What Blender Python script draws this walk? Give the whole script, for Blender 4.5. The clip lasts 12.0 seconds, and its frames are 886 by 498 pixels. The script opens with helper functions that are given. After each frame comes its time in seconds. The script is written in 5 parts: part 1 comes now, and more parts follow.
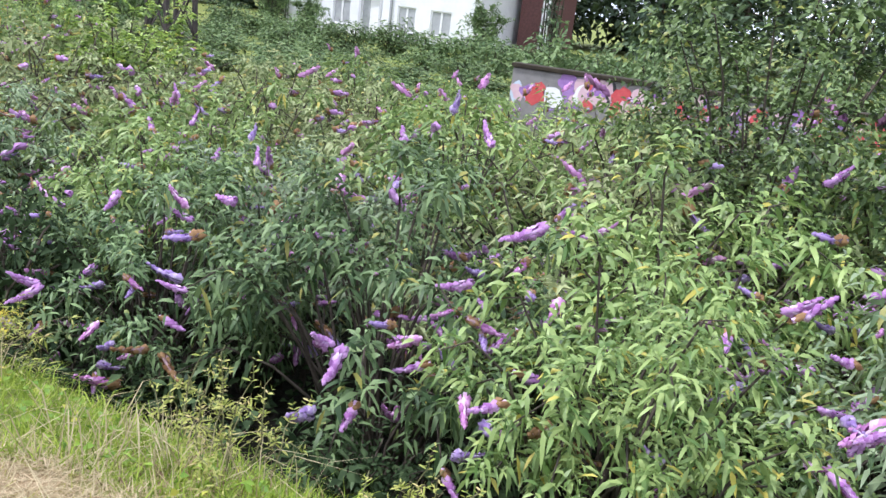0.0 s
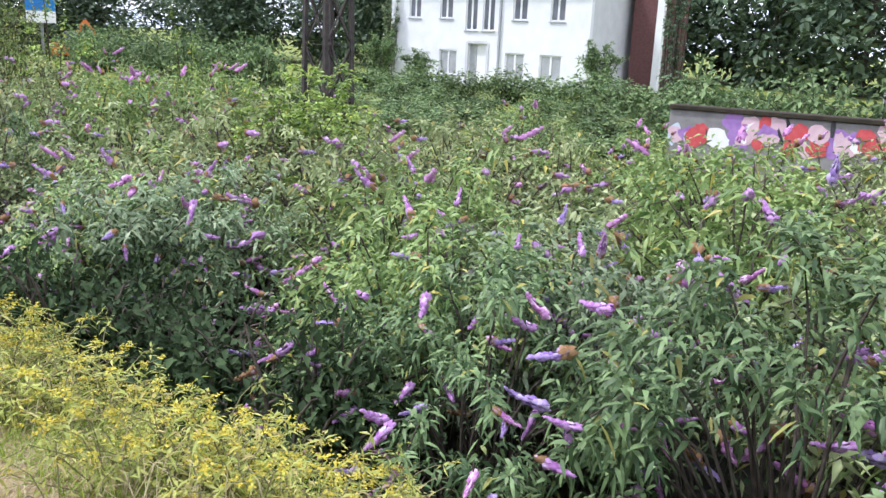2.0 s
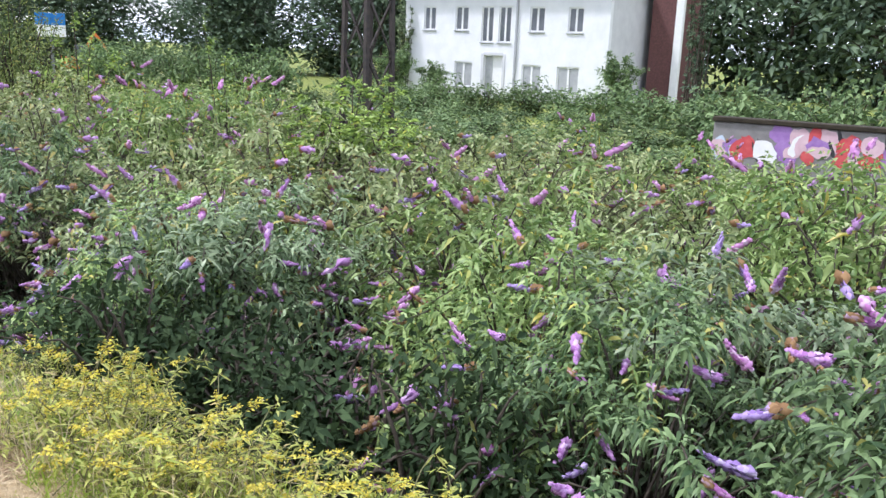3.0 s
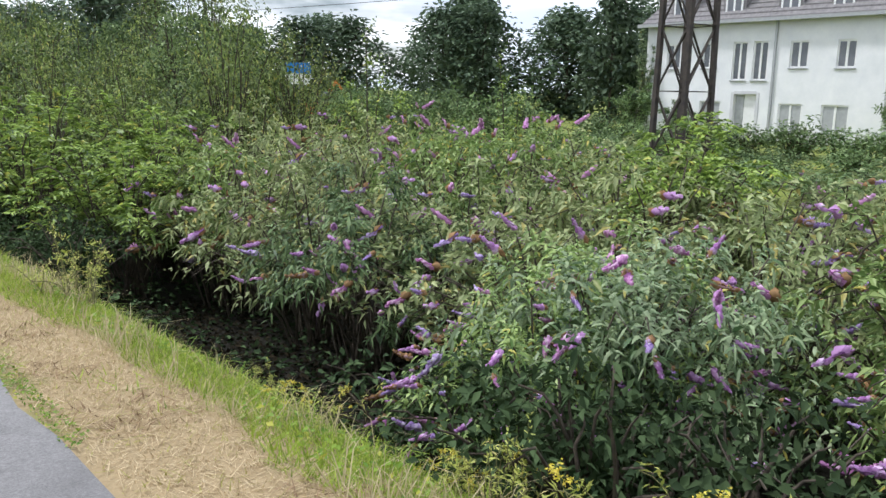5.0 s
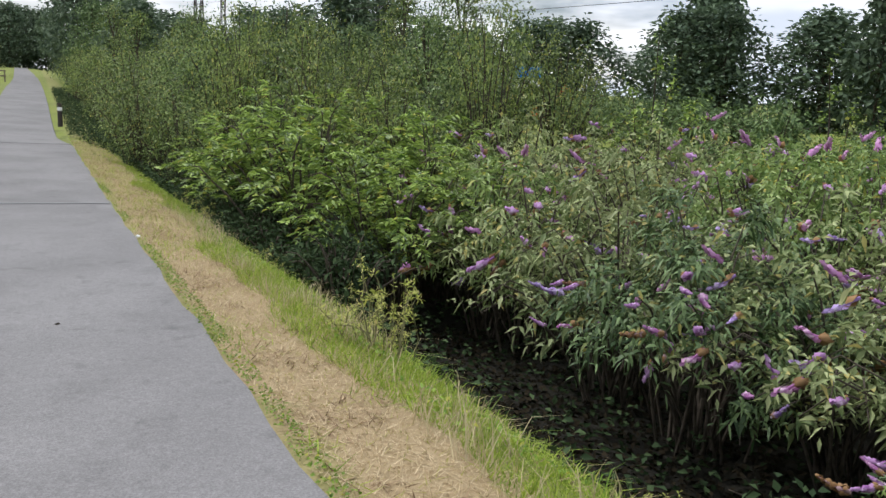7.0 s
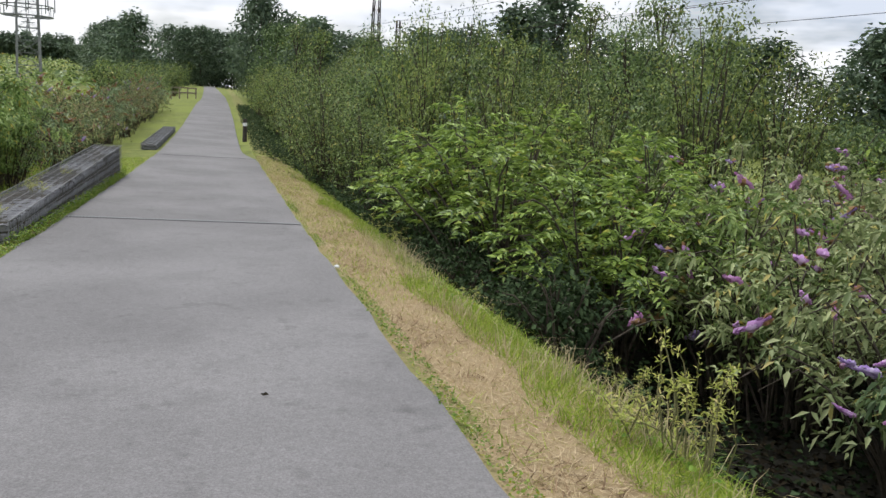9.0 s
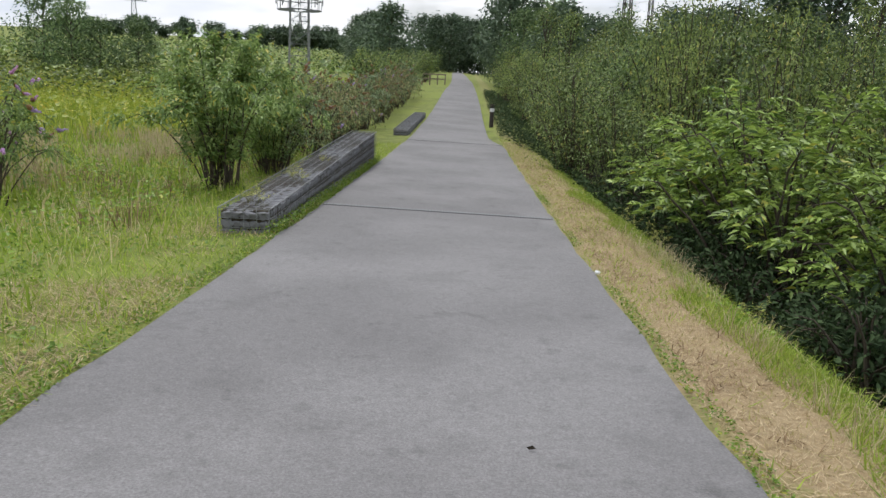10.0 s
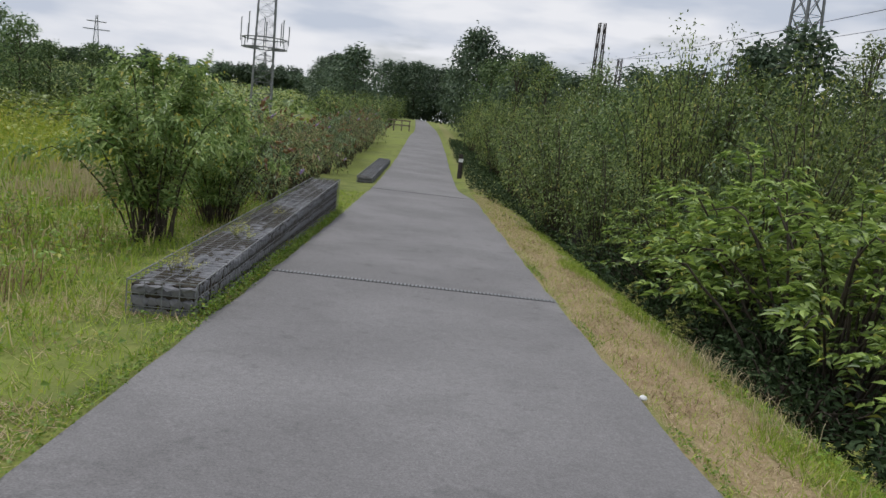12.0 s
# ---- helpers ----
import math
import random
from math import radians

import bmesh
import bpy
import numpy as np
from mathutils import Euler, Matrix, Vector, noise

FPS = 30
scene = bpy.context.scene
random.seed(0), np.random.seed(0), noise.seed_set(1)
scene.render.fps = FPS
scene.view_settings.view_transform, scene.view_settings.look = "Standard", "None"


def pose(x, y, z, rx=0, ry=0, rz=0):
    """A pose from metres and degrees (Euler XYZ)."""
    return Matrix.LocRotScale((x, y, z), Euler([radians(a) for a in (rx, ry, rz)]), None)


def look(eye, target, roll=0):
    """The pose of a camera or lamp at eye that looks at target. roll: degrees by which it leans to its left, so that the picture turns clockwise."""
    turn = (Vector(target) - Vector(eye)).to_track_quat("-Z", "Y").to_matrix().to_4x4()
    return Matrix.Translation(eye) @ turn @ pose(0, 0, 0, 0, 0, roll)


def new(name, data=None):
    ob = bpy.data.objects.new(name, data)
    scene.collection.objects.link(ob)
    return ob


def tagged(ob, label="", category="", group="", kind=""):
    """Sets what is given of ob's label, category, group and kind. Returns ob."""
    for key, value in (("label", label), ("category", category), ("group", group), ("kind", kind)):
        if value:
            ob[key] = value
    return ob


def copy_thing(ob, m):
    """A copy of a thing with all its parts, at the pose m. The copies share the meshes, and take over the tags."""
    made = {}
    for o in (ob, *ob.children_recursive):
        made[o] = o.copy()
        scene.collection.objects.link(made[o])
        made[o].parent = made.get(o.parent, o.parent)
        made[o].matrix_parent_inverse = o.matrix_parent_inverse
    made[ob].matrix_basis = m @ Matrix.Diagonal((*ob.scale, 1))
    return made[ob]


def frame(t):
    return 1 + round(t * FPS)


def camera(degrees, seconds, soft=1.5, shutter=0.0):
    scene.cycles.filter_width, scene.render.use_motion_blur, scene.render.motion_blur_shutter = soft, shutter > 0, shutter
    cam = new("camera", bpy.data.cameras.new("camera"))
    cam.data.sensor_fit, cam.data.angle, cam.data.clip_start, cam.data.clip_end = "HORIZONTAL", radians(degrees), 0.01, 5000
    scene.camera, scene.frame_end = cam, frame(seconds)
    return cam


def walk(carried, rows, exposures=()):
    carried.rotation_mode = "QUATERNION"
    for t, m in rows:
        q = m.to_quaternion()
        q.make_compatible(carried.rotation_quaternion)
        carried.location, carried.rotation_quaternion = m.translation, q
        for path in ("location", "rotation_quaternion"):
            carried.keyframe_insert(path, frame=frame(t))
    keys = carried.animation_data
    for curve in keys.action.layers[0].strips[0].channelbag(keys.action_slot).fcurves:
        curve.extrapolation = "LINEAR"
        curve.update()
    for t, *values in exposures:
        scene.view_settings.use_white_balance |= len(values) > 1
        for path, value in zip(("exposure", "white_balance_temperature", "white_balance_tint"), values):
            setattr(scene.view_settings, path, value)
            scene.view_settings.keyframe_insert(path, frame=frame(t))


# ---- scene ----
cam = camera(57.4, 12.0)
PATH = [
    (0, (0.706, 1.09, 1.792), (2.404, 1.98, 1.221), 6.66),
    (0.5, (0.694, 1.484, 1.771), (2.406, 2.346, 1.2), 6.28),
    (1, (0.631, 1.904, 1.759), (2.283, 2.886, 1.206), 4.54),
    (1.5, (0.642, 2.377, 1.765), (2.268, 3.397, 1.205), 2.69),
    (2, (0.672, 2.868, 1.758), (2.276, 3.96, 1.272), 2.52),
    (2.5, (0.662, 3.335, 1.741), (2.337, 4.326, 1.28), 3.25),
    (3, (0.696, 3.799, 1.713), (2.302, 4.899, 1.255), 2.26),
    (3.2, (0.678, 3.974, 1.708), (2.291, 5.089, 1.314), 2.18),
    (4.8, (0.595, 5.731, 1.546), (1.924, 7.181, 1.183), 1.88),
    (5, (0.596, 5.962, 1.538), (1.891, 7.44, 1.167), 1.34),
    (5.5, (0.578, 6.485, 1.571), (1.702, 8.096, 1.193), -0.16),
    (6, (0.559, 7.032, 1.547), (1.599, 8.697, 1.167), -0.11),
    (6.5, (0.592, 7.608, 1.527), (1.56, 9.315, 1.141), 0.67),
    (6.7, (0.592, 7.784, 1.544), (1.522, 9.511, 1.153), 1.3),
    (8.3, (0.484, 8.994, 1.407), (1.222, 10.828, 1.101), 6.42),
    (8.5, (0.465, 9.208, 1.405), (1.241, 11.026, 1.099), 6.69),
    (9, (0.414, 9.667, 1.424), (0.946, 11.564, 1.079), 3.37),
    (9.5, (0.39, 10.019, 1.422), (0.616, 11.971, 1.05), 3.29),
    (10, (0.303, 10.517, 1.424), (0.263, 12.474, 1.012), 2.68),
    (10.5, (0.229, 10.94, 1.441), (0.09, 12.907, 1.107), 4.36),
    (11, (0.119, 11.472, 1.4), (0.042, 13.441, 1.057), 5.88),
    (11.5, (0.059, 12.015, 1.399), (0.059, 13.99, 1.086), 5.01),
    (12, (-0.01, 12.51, 1.39), (0.053, 14.488, 1.098), 5.85),
]

walk(cam, [(t, look(eye, target, roll)) for t, eye, target, roll in PATH],
     exposures=[(0, 0.22, 5850, 17), (2.5, 0.2, 5850, 17), (5, -0.24, 6150, 10), (6.5, -0.34, 6300, 10), (8.5, -0.95, 6450, 11), (9.2, -0.5, 6450, 10), (10.2, -0.72, 6400, 10), (11, -0.95, 6380, 11), (12, -1.04, 6350, 11)])

# ---- light ----
SUN_ELEV, SUN_AZ = radians(58), radians(-38)      # azimuth from +y towards +x is positive
world = bpy.data.worlds.new("sky")
scene.world = world
world.use_nodes = True


def sky_nodes():
    nt = world.node_tree
    nt.nodes.clear()
    out = nt.nodes.new("ShaderNodeOutputWorld")
    bg = nt.nodes.new("ShaderNodeBackground")
    sky = nt.nodes.new("ShaderNodeTexSky")
    sky.sky_type, sky.sun_disc = "NISHITA", False
    sky.sun_elevation, sky.sun_rotation = SUN_ELEV, SUN_AZ
    sky.air_density, sky.dust_density = 1.0, 1.5
    co = nt.nodes.new("ShaderNodeTexCoord")
    mp = nt.nodes.new("ShaderNodeMapping")
    mp.inputs["Scale"].default_value = (1.0, 1.0, 4.2)
    n1 = nt.nodes.new("ShaderNodeTexNoise")
    n1.inputs["Scale"].default_value, n1.inputs["Detail"].default_value, n1.inputs["Roughness"].default_value = 2.6, 8, 0.55
    ramp = nt.nodes.new("ShaderNodeValToRGB")
    ramp.color_ramp.elements[0].position, ramp.color_ramp.elements[0].color = 0.31, (0, 0, 0, 1)
    ramp.color_ramp.elements[1].position, ramp.color_ramp.elements[1].color = 0.45, (1, 1, 1, 1)
    n2 = nt.nodes.new("ShaderNodeTexNoise")
    n2.inputs["Scale"].default_value, n2.inputs["Detail"].default_value = 4.0, 6
    shade = nt.nodes.new("ShaderNodeValToRGB")
    shade.color_ramp.elements[0].position, shade.color_ramp.elements[0].color = 0.38, (11.0, 12.0, 13.7, 1)
    shade.color_ramp.elements[1].position, shade.color_ramp.elements[1].color = 0.56, (17.0, 17.1, 17.5, 1)
    mix = nt.nodes.new("ShaderNodeMix")
    mix.data_type = "RGBA"
    ln = nt.links.new
    ln(co.outputs["Generated"], mp.inputs["Vector"])
    ln(mp.outputs["Vector"], n1.inputs["Vector"])
    ln(mp.outputs["Vector"], n2.inputs["Vector"])
    ln(n1.outputs["Fac"], ramp.inputs["Fac"])
    ln(n2.outputs["Fac"], shade.inputs["Fac"])
    ln(ramp.outputs["Color"], mix.inputs["Factor"])
    ln(sky.outputs["Color"], mix.inputs["A"])
    ln(shade.outputs["Color"], mix.inputs["B"])
    ln(mix.outputs["Result"], bg.inputs["Color"])
    bg.inputs["Strength"].default_value = 0.10
    ln(bg.outputs["Background"], out.inputs["Surface"])


sky_nodes()
sun = new("sun", bpy.data.lights.new("sun", "SUN"))
sun.data.energy, sun.data.angle, sun.data.color = 3.2, radians(5), (1.0, 0.97, 0.92)
sun_dir = Vector((math.sin(SUN_AZ) * math.cos(SUN_ELEV), math.cos(SUN_AZ) * math.cos(SUN_ELEV), math.sin(SUN_ELEV)))
sun.matrix_world = look(sun_dir * 60, (0, 0, 0))


# ---- materials ----
def rgb(c):
    return (c[0], c[1], c[2], 1)


def material(name, a, b, scale=8.0, rough=0.8, bump=0.0, bump_scale=60.0, spec=0.3, metal=0.0, c=None, fine=True, bump_dist=0.01):
    """Two colours mixed by a coarse noise, broken by a fine one; c is a third colour in large patches."""
    m = bpy.data.materials.new(name)
    m.use_nodes = True
    nt = m.node_tree
    bs = nt.nodes["Principled BSDF"]
    ln = nt.links.new
    co = nt.nodes.new("ShaderNodeTexCoord")
    no = nt.nodes.new("ShaderNodeTexNoise")
    no.inputs["Scale"].default_value, no.inputs["Detail"].default_value, no.inputs["Roughness"].default_value = scale, 8, 0.65
    ln(co.outputs["Object"], no.inputs["Vector"])
    rp = nt.nodes.new("ShaderNodeValToRGB")
    rp.color_ramp.elements[0].position, rp.color_ramp.elements[0].color = 0.32, rgb(a)
    rp.color_ramp.elements[1].position, rp.color_ramp.elements[1].color = 0.68, rgb(b)
    ln(no.outputs["Fac"], rp.inputs["Fac"])
    col = rp.outputs["Color"]
    if c:
        big = nt.nodes.new("ShaderNodeTexNoise")
        big.inputs["Scale"].default_value, big.inputs["Detail"].default_value = scale * 0.14, 4
        ln(co.outputs["Object"], big.inputs["Vector"])
        r2 = nt.nodes.new("ShaderNodeValToRGB")
        r2.color_ramp.elements[0].position, r2.color_ramp.elements[1].position = 0.45, 0.6
        ln(big.outputs["Fac"], r2.inputs["Fac"])
        mx = nt.nodes.new("ShaderNodeMix")
        mx.data_type = "RGBA"
        ln(r2.outputs["Color"], mx.inputs["Factor"])
        ln(col, mx.inputs["A"])
        mx.inputs["B"].default_value = rgb(c)
        col = mx.outputs["Result"]
    ln(col, bs.inputs["Base Color"])
    bs.inputs["Roughness"].default_value, bs.inputs["Metallic"].default_value = rough, metal
    bs.inputs["Specular IOR Level"].default_value = spec
    if bump:
        nb = nt.nodes.new("ShaderNodeTexNoise")
        nb.inputs["Scale"].default_value, nb.inputs["Detail"].default_value = bump_scale, 6
        ln(co.outputs["Object"], nb.inputs["Vector"])
        bp = nt.nodes.new("ShaderNodeBump")
        bp.inputs["Strength"].default_value, bp.inputs["Distance"].default_value = bump, bump_dist
        ln(nb.outputs["Fac"], bp.inputs["Height"])
        ln(bp.outputs["Normal"], bs.inputs["Normal"])
    return m


def leafy(name, dark, light, odd=None, odd_share=0.05, trans=0.35, rough=0.5, spec=0.35):
    """Leaves: each leaf has its own shade between two greens, a few are of an odd colour, and light passes through."""
    m = bpy.data.materials.new(name)
    m.use_nodes = True
    nt = m.node_tree
    bs, out = nt.nodes["Principled BSDF"], nt.nodes["Material Output"]
    ln = nt.links.new
    ge = nt.nodes.new("ShaderNodeNewGeometry")
    oi = nt.nodes.new("ShaderNodeObjectInfo")
    rp = nt.nodes.new("ShaderNodeValToRGB")
    cr = rp.color_ramp
    cr.elements[0].position, cr.elements[0].color = 0.0, rgb(dark)
    cr.elements[1].position, cr.elements[1].color = 1.0 - odd_share, rgb(light)
    if odd:
        e = cr.elements.new(min(0.995, 1.0 - odd_share + 0.012))
        e.color = rgb(odd)
    ln(ge.outputs["Random Per Island"], rp.inputs["Fac"])
    hs = nt.nodes.new("ShaderNodeHueSaturation")
    mr = nt.nodes.new("ShaderNodeMapRange")
    mr.inputs["To Min"].default_value, mr.inputs["To Max"].default_value = 0.82, 1.2
    ln(oi.outputs["Random"], mr.inputs["Value"])
    ln(mr.outputs["Result"], hs.inputs["Value"])
    ln(rp.outputs["Color"], hs.inputs["Color"])
    ln(hs.outputs["Color"], bs.inputs["Base Color"])
    bs.inputs["Roughness"].default_value, bs.inputs["Specular IOR Level"].default_value = rough, spec
    tr = nt.nodes.new("ShaderNodeBsdfTranslucent")
    ln(hs.outputs["Color"], tr.inputs["Color"])
    mx = nt.nodes.new("ShaderNodeMixShader")
    mx.inputs["Fac"].default_value = trans
    ln(bs.outputs["BSDF"], mx.inputs[1])
    ln(tr.outputs["BSDF"], mx.inputs[2])
    ln(mx.outputs["Shader"], out.inputs["Surface"])
    return m


M_ASPHALT = material("asphalt", (0.155, 0.15, 0.152), (0.265, 0.258, 0.262), 90.0, 0.85, 0.45, 130)


def stain_path():
    """Faint broad stains and pale wear over the asphalt."""
    nt = M_ASPHALT.node_tree
    ln = nt.links.new
    bs = nt.nodes["Principled BSDF"]
    col = bs.inputs["Base Color"].links[0].from_socket
    co = nt.nodes.new("ShaderNodeTexCoord")
    for scale, lo, hi, a, b in ((0.55, 0.40, 0.62, 0.88, 1.08), (2.3, 0.54, 0.74, 1.0, 0.86), (9.0, 0.60, 0.75, 1.0, 0.86), (26.0, 0.38, 0.66, 0.94, 1.06), (5.0, 0.62, 0.70, 1.0, 0.84)):
        no = nt.nodes.new("ShaderNodeTexNoise")
        no.inputs["Scale"].default_value, no.inputs["Detail"].default_value = scale, 6
        ln(co.outputs["Object"], no.inputs["Vector"])
        mr = nt.nodes.new("ShaderNodeMapRange")
        ln(no.outputs["Fac"], mr.inputs["Value"])
        mr.inputs["From Min"].default_value, mr.inputs["From Max"].default_value = lo, hi
        mr.inputs["To Min"].default_value, mr.inputs["To Max"].default_value = a, b
        hs = nt.nodes.new("ShaderNodeHueSaturation")
        ln(mr.outputs["Result"], hs.inputs["Value"])
        ln(col, hs.inputs["Color"])
        col = hs.outputs["Color"]
    ln(col, bs.inputs["Base Color"])


stain_path()
M_GROUND = material("meadow_ground", (0.10, 0.135, 0.03), (0.25, 0.27, 0.07), 2.2, 0.95, 0.7, 30, c=(0.20, 0.24, 0.05), bump_dist=0.03)


def zone_ground():
    """Meadow turf, straw-coloured mown strip beside the path, painted shade on the ditch soil."""
    nt = M_GROUND.node_tree
    ln = nt.links.new
    bs = nt.nodes["Principled BSDF"]
    turf = bs.inputs["Base Color"].links[0].from_socket
    co = nt.nodes.new("ShaderNodeTexCoord")
    sx = nt.nodes.new("ShaderNodeSeparateXYZ")
    ln(co.outputs["Object"], sx.inputs["Vector"])
    no = nt.nodes.new("ShaderNodeTexNoise")
    no.inputs["Scale"].default_value, no.inputs["Detail"].default_value = 1.6, 5
    ln(co.outputs["Object"], no.inputs["Vector"])
    wob = nt.nodes.new("ShaderNodeMath")
    wob.operation = "MULTIPLY_ADD"
    ln(no.outputs["Fac"], wob.inputs[0])
    wob.inputs[1].default_value = 0.9
    ln(sx.outputs["X"], wob.inputs[2])
    widen = nt.nodes.new("ShaderNodeMapRange")
    ln(sx.outputs["Y"], widen.inputs["Value"])
    widen.inputs["From Min"].default_value, widen.inputs["From Max"].default_value = 5.0, 8.5
    widen.inputs["To Min"].default_value, widen.inputs["To Max"].default_value = 0.0, -0.28
    bent = nt.nodes.new("ShaderNodeMath")
    bent.operation = "ADD"
    ln(wob.outputs["Value"], bent.inputs[0])
    ln(widen.outputs["Result"], bent.inputs[1])
    col = turf
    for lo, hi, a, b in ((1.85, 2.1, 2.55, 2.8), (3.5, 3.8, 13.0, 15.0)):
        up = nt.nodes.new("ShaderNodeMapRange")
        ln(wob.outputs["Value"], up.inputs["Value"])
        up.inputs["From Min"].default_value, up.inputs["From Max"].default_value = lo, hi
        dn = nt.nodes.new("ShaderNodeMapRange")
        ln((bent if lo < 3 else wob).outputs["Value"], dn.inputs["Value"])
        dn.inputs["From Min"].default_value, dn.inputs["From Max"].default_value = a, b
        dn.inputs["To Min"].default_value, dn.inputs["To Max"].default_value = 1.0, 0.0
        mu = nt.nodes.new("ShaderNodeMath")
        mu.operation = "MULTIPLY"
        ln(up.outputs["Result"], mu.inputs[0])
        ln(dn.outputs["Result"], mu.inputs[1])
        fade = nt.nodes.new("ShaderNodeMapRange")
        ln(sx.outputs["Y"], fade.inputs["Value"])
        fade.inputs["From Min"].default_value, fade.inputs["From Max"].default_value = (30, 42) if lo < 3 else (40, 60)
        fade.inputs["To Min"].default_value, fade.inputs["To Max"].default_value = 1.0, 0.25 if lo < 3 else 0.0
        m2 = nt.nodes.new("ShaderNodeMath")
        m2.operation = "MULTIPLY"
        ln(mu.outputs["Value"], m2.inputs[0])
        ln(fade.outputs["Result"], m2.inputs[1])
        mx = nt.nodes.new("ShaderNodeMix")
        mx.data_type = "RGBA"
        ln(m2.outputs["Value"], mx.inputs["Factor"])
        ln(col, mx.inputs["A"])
        # ditch soil near-black: the shade under the bushes is put into its colour
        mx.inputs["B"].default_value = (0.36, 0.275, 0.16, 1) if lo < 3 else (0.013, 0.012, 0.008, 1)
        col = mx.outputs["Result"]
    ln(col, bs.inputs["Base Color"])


zone_ground()
M_SOIL = material("dark_soil", (0.025, 0.02, 0.014), (0.055, 0.045, 0.03), 4, 0.95, 0.6, 40)
M_DRY = leafy("dry_grass", (0.42, 0.325, 0.19), (0.74, 0.61, 0.41), (0.36, 0.36, 0.10), 0.12, 0.25, 0.7, 0.1)
M_GRASS = leafy("green_grass", (0.155, 0.25, 0.03), (0.44, 0.54, 0.085), (0.55, 0.47, 0.24), 0.10, 0.33, 0.6, 0.2)
M_HAY = leafy("tall_dry_grass", (0.42, 0.35, 0.20), (0.66, 0.57, 0.36), None, 0.0, 0.3, 0.7, 0.1)
M_CLOVER = leafy("verge_weed_leaves", (0.10, 0.20, 0.02), (0.26, 0.38, 0.05), (0.40, 0.40, 0.06), 0.1, 0.3)
M_BUD = leafy("butterfly_bush_leaves", (0.06, 0.12, 0.042), (0.35, 0.435, 0.245), (0.44, 0.40, 0.10), 0.03, 0.22, 0.45, 0.45)
M_BUD2 = leafy("bright_butterfly_bush_leaves", (0.09, 0.175, 0.04), (0.38, 0.49, 0.165), (0.54, 0.48, 0.10), 0.04, 0.28, 0.45, 0.45)
M_PINNATE = leafy("bright_pinnate_leaves", (0.04, 0.09, 0.015), (0.37, 0.50, 0.11), (0.45, 0.45, 0.08), 0.05, 0.25, 0.45, 0.4)
M_WILLOW = leafy("willow_leaves", (0.032, 0.062, 0.018), (0.29, 0.385, 0.12), (0.42, 0.40, 0.10), 0.05, 0.22, 0.5, 0.35)
M_TREE = leafy("far_tree_leaves", (0.05, 0.085, 0.055), (0.17, 0.235, 0.14), None, 0.0, 0.2, 0.6, 0.25)
M_TREE2 = leafy("far_tree_light_leaves", (0.06, 0.11, 0.045), (0.24, 0.33, 0.14), None, 0.0, 0.2, 0.6, 0.25)
M_GOLD = leafy("goldenrod_leaves", (0.30, 0.36, 0.07), (0.54, 0.54, 0.15), (0.56, 0.47, 0.20), 0.12, 0.3)
M_GOLDF = leafy("goldenrod_flowers", (0.52, 0.43, 0.05), (0.70, 0.60, 0.12), (0.46, 0.46, 0.06), 0.15, 0.25, 0.7, 0.1)
M_MEADOW = leafy("goldenrod_meadow_leaves", (0.24, 0.33, 0.04), (0.50, 0.54, 0.09), (0.60, 0.52, 0.08), 0.08, 0.3)
# bramble green pulled down so the shade under shrubs is in the colour
M_UNDER = leafy("shaded_bramble_leaves", (0.022, 0.04, 0.018), (0.075, 0.115, 0.05), None, 0.0, 0.12, 0.75, 0.1)
M_BUD3 = leafy("yellowish_butterfly_bush_leaves", (0.13, 0.19, 0.06), (0.47, 0.52, 0.26), (0.52, 0.46, 0.16), 0.06, 0.28, 0.5, 0.35)
M_WILLOW2 = leafy("yellow_green_birch_leaves", (0.045, 0.08, 0.02), (0.36, 0.45, 0.13), (0.48, 0.46, 0.12), 0.05, 0.28, 0.5, 0.35)
M_DARKLEAF = leafy("dark_glossy_shrub_leaves", (0.03, 0.065, 0.02), (0.28, 0.39, 0.14), (0.36, 0.38, 0.10), 0.04, 0.22, 0.4, 0.45)
M_FADED = leafy("faded_shrub_leaves", (0.09, 0.12, 0.045), (0.44, 0.47, 0.23), (0.40, 0.28, 0.17), 0.16, 0.2, 0.6, 0.2)
M_BUD4 = leafy("dark_green_butterfly_bush_leaves", (0.03, 0.07, 0.022), (0.25, 0.36, 0.15), (0.40, 0.38, 0.10), 0.03, 0.2, 0.5, 0.35)
# litter leaves coloured near-black to carry the hollow's shade
M_LITTER = leafy("shade_dark_litter", (0.010, 0.009, 0.006), (0.035, 0.028, 0.018), (0.02, 0.035, 0.015), 0.25, 0.0, 0.9, 0.05)
M_BARK = material("bark", (0.045, 0.036, 0.028), (0.11, 0.09, 0.07), 14, 0.9, 0.5, 60)
M_STEM = material("green_stem", (0.12, 0.13, 0.05), (0.22, 0.2, 0.1), 14, 0.8)


def flower_material(name, a, b, tip):
    """Panicles: florets between two hues."""
    return leafy(name, a, b, tip, 0.12, 0.25, 0.7, 0.15)


M_FLOWER = [flower_material("purple_florets", (0.34, 0.14, 0.38), (0.56, 0.33, 0.60), (0.74, 0.54, 0.78)),
            flower_material("magenta_florets", (0.42, 0.15, 0.40), (0.64, 0.35, 0.60), (0.78, 0.56, 0.74)),
            flower_material("violet_blue_florets", (0.28, 0.17, 0.44), (0.50, 0.37, 0.66), (0.64, 0.54, 0.74)),
            flower_material("faded_brown_florets", (0.16, 0.08, 0.035), (0.36, 0.22, 0.11), (0.42, 0.28, 0.30))]


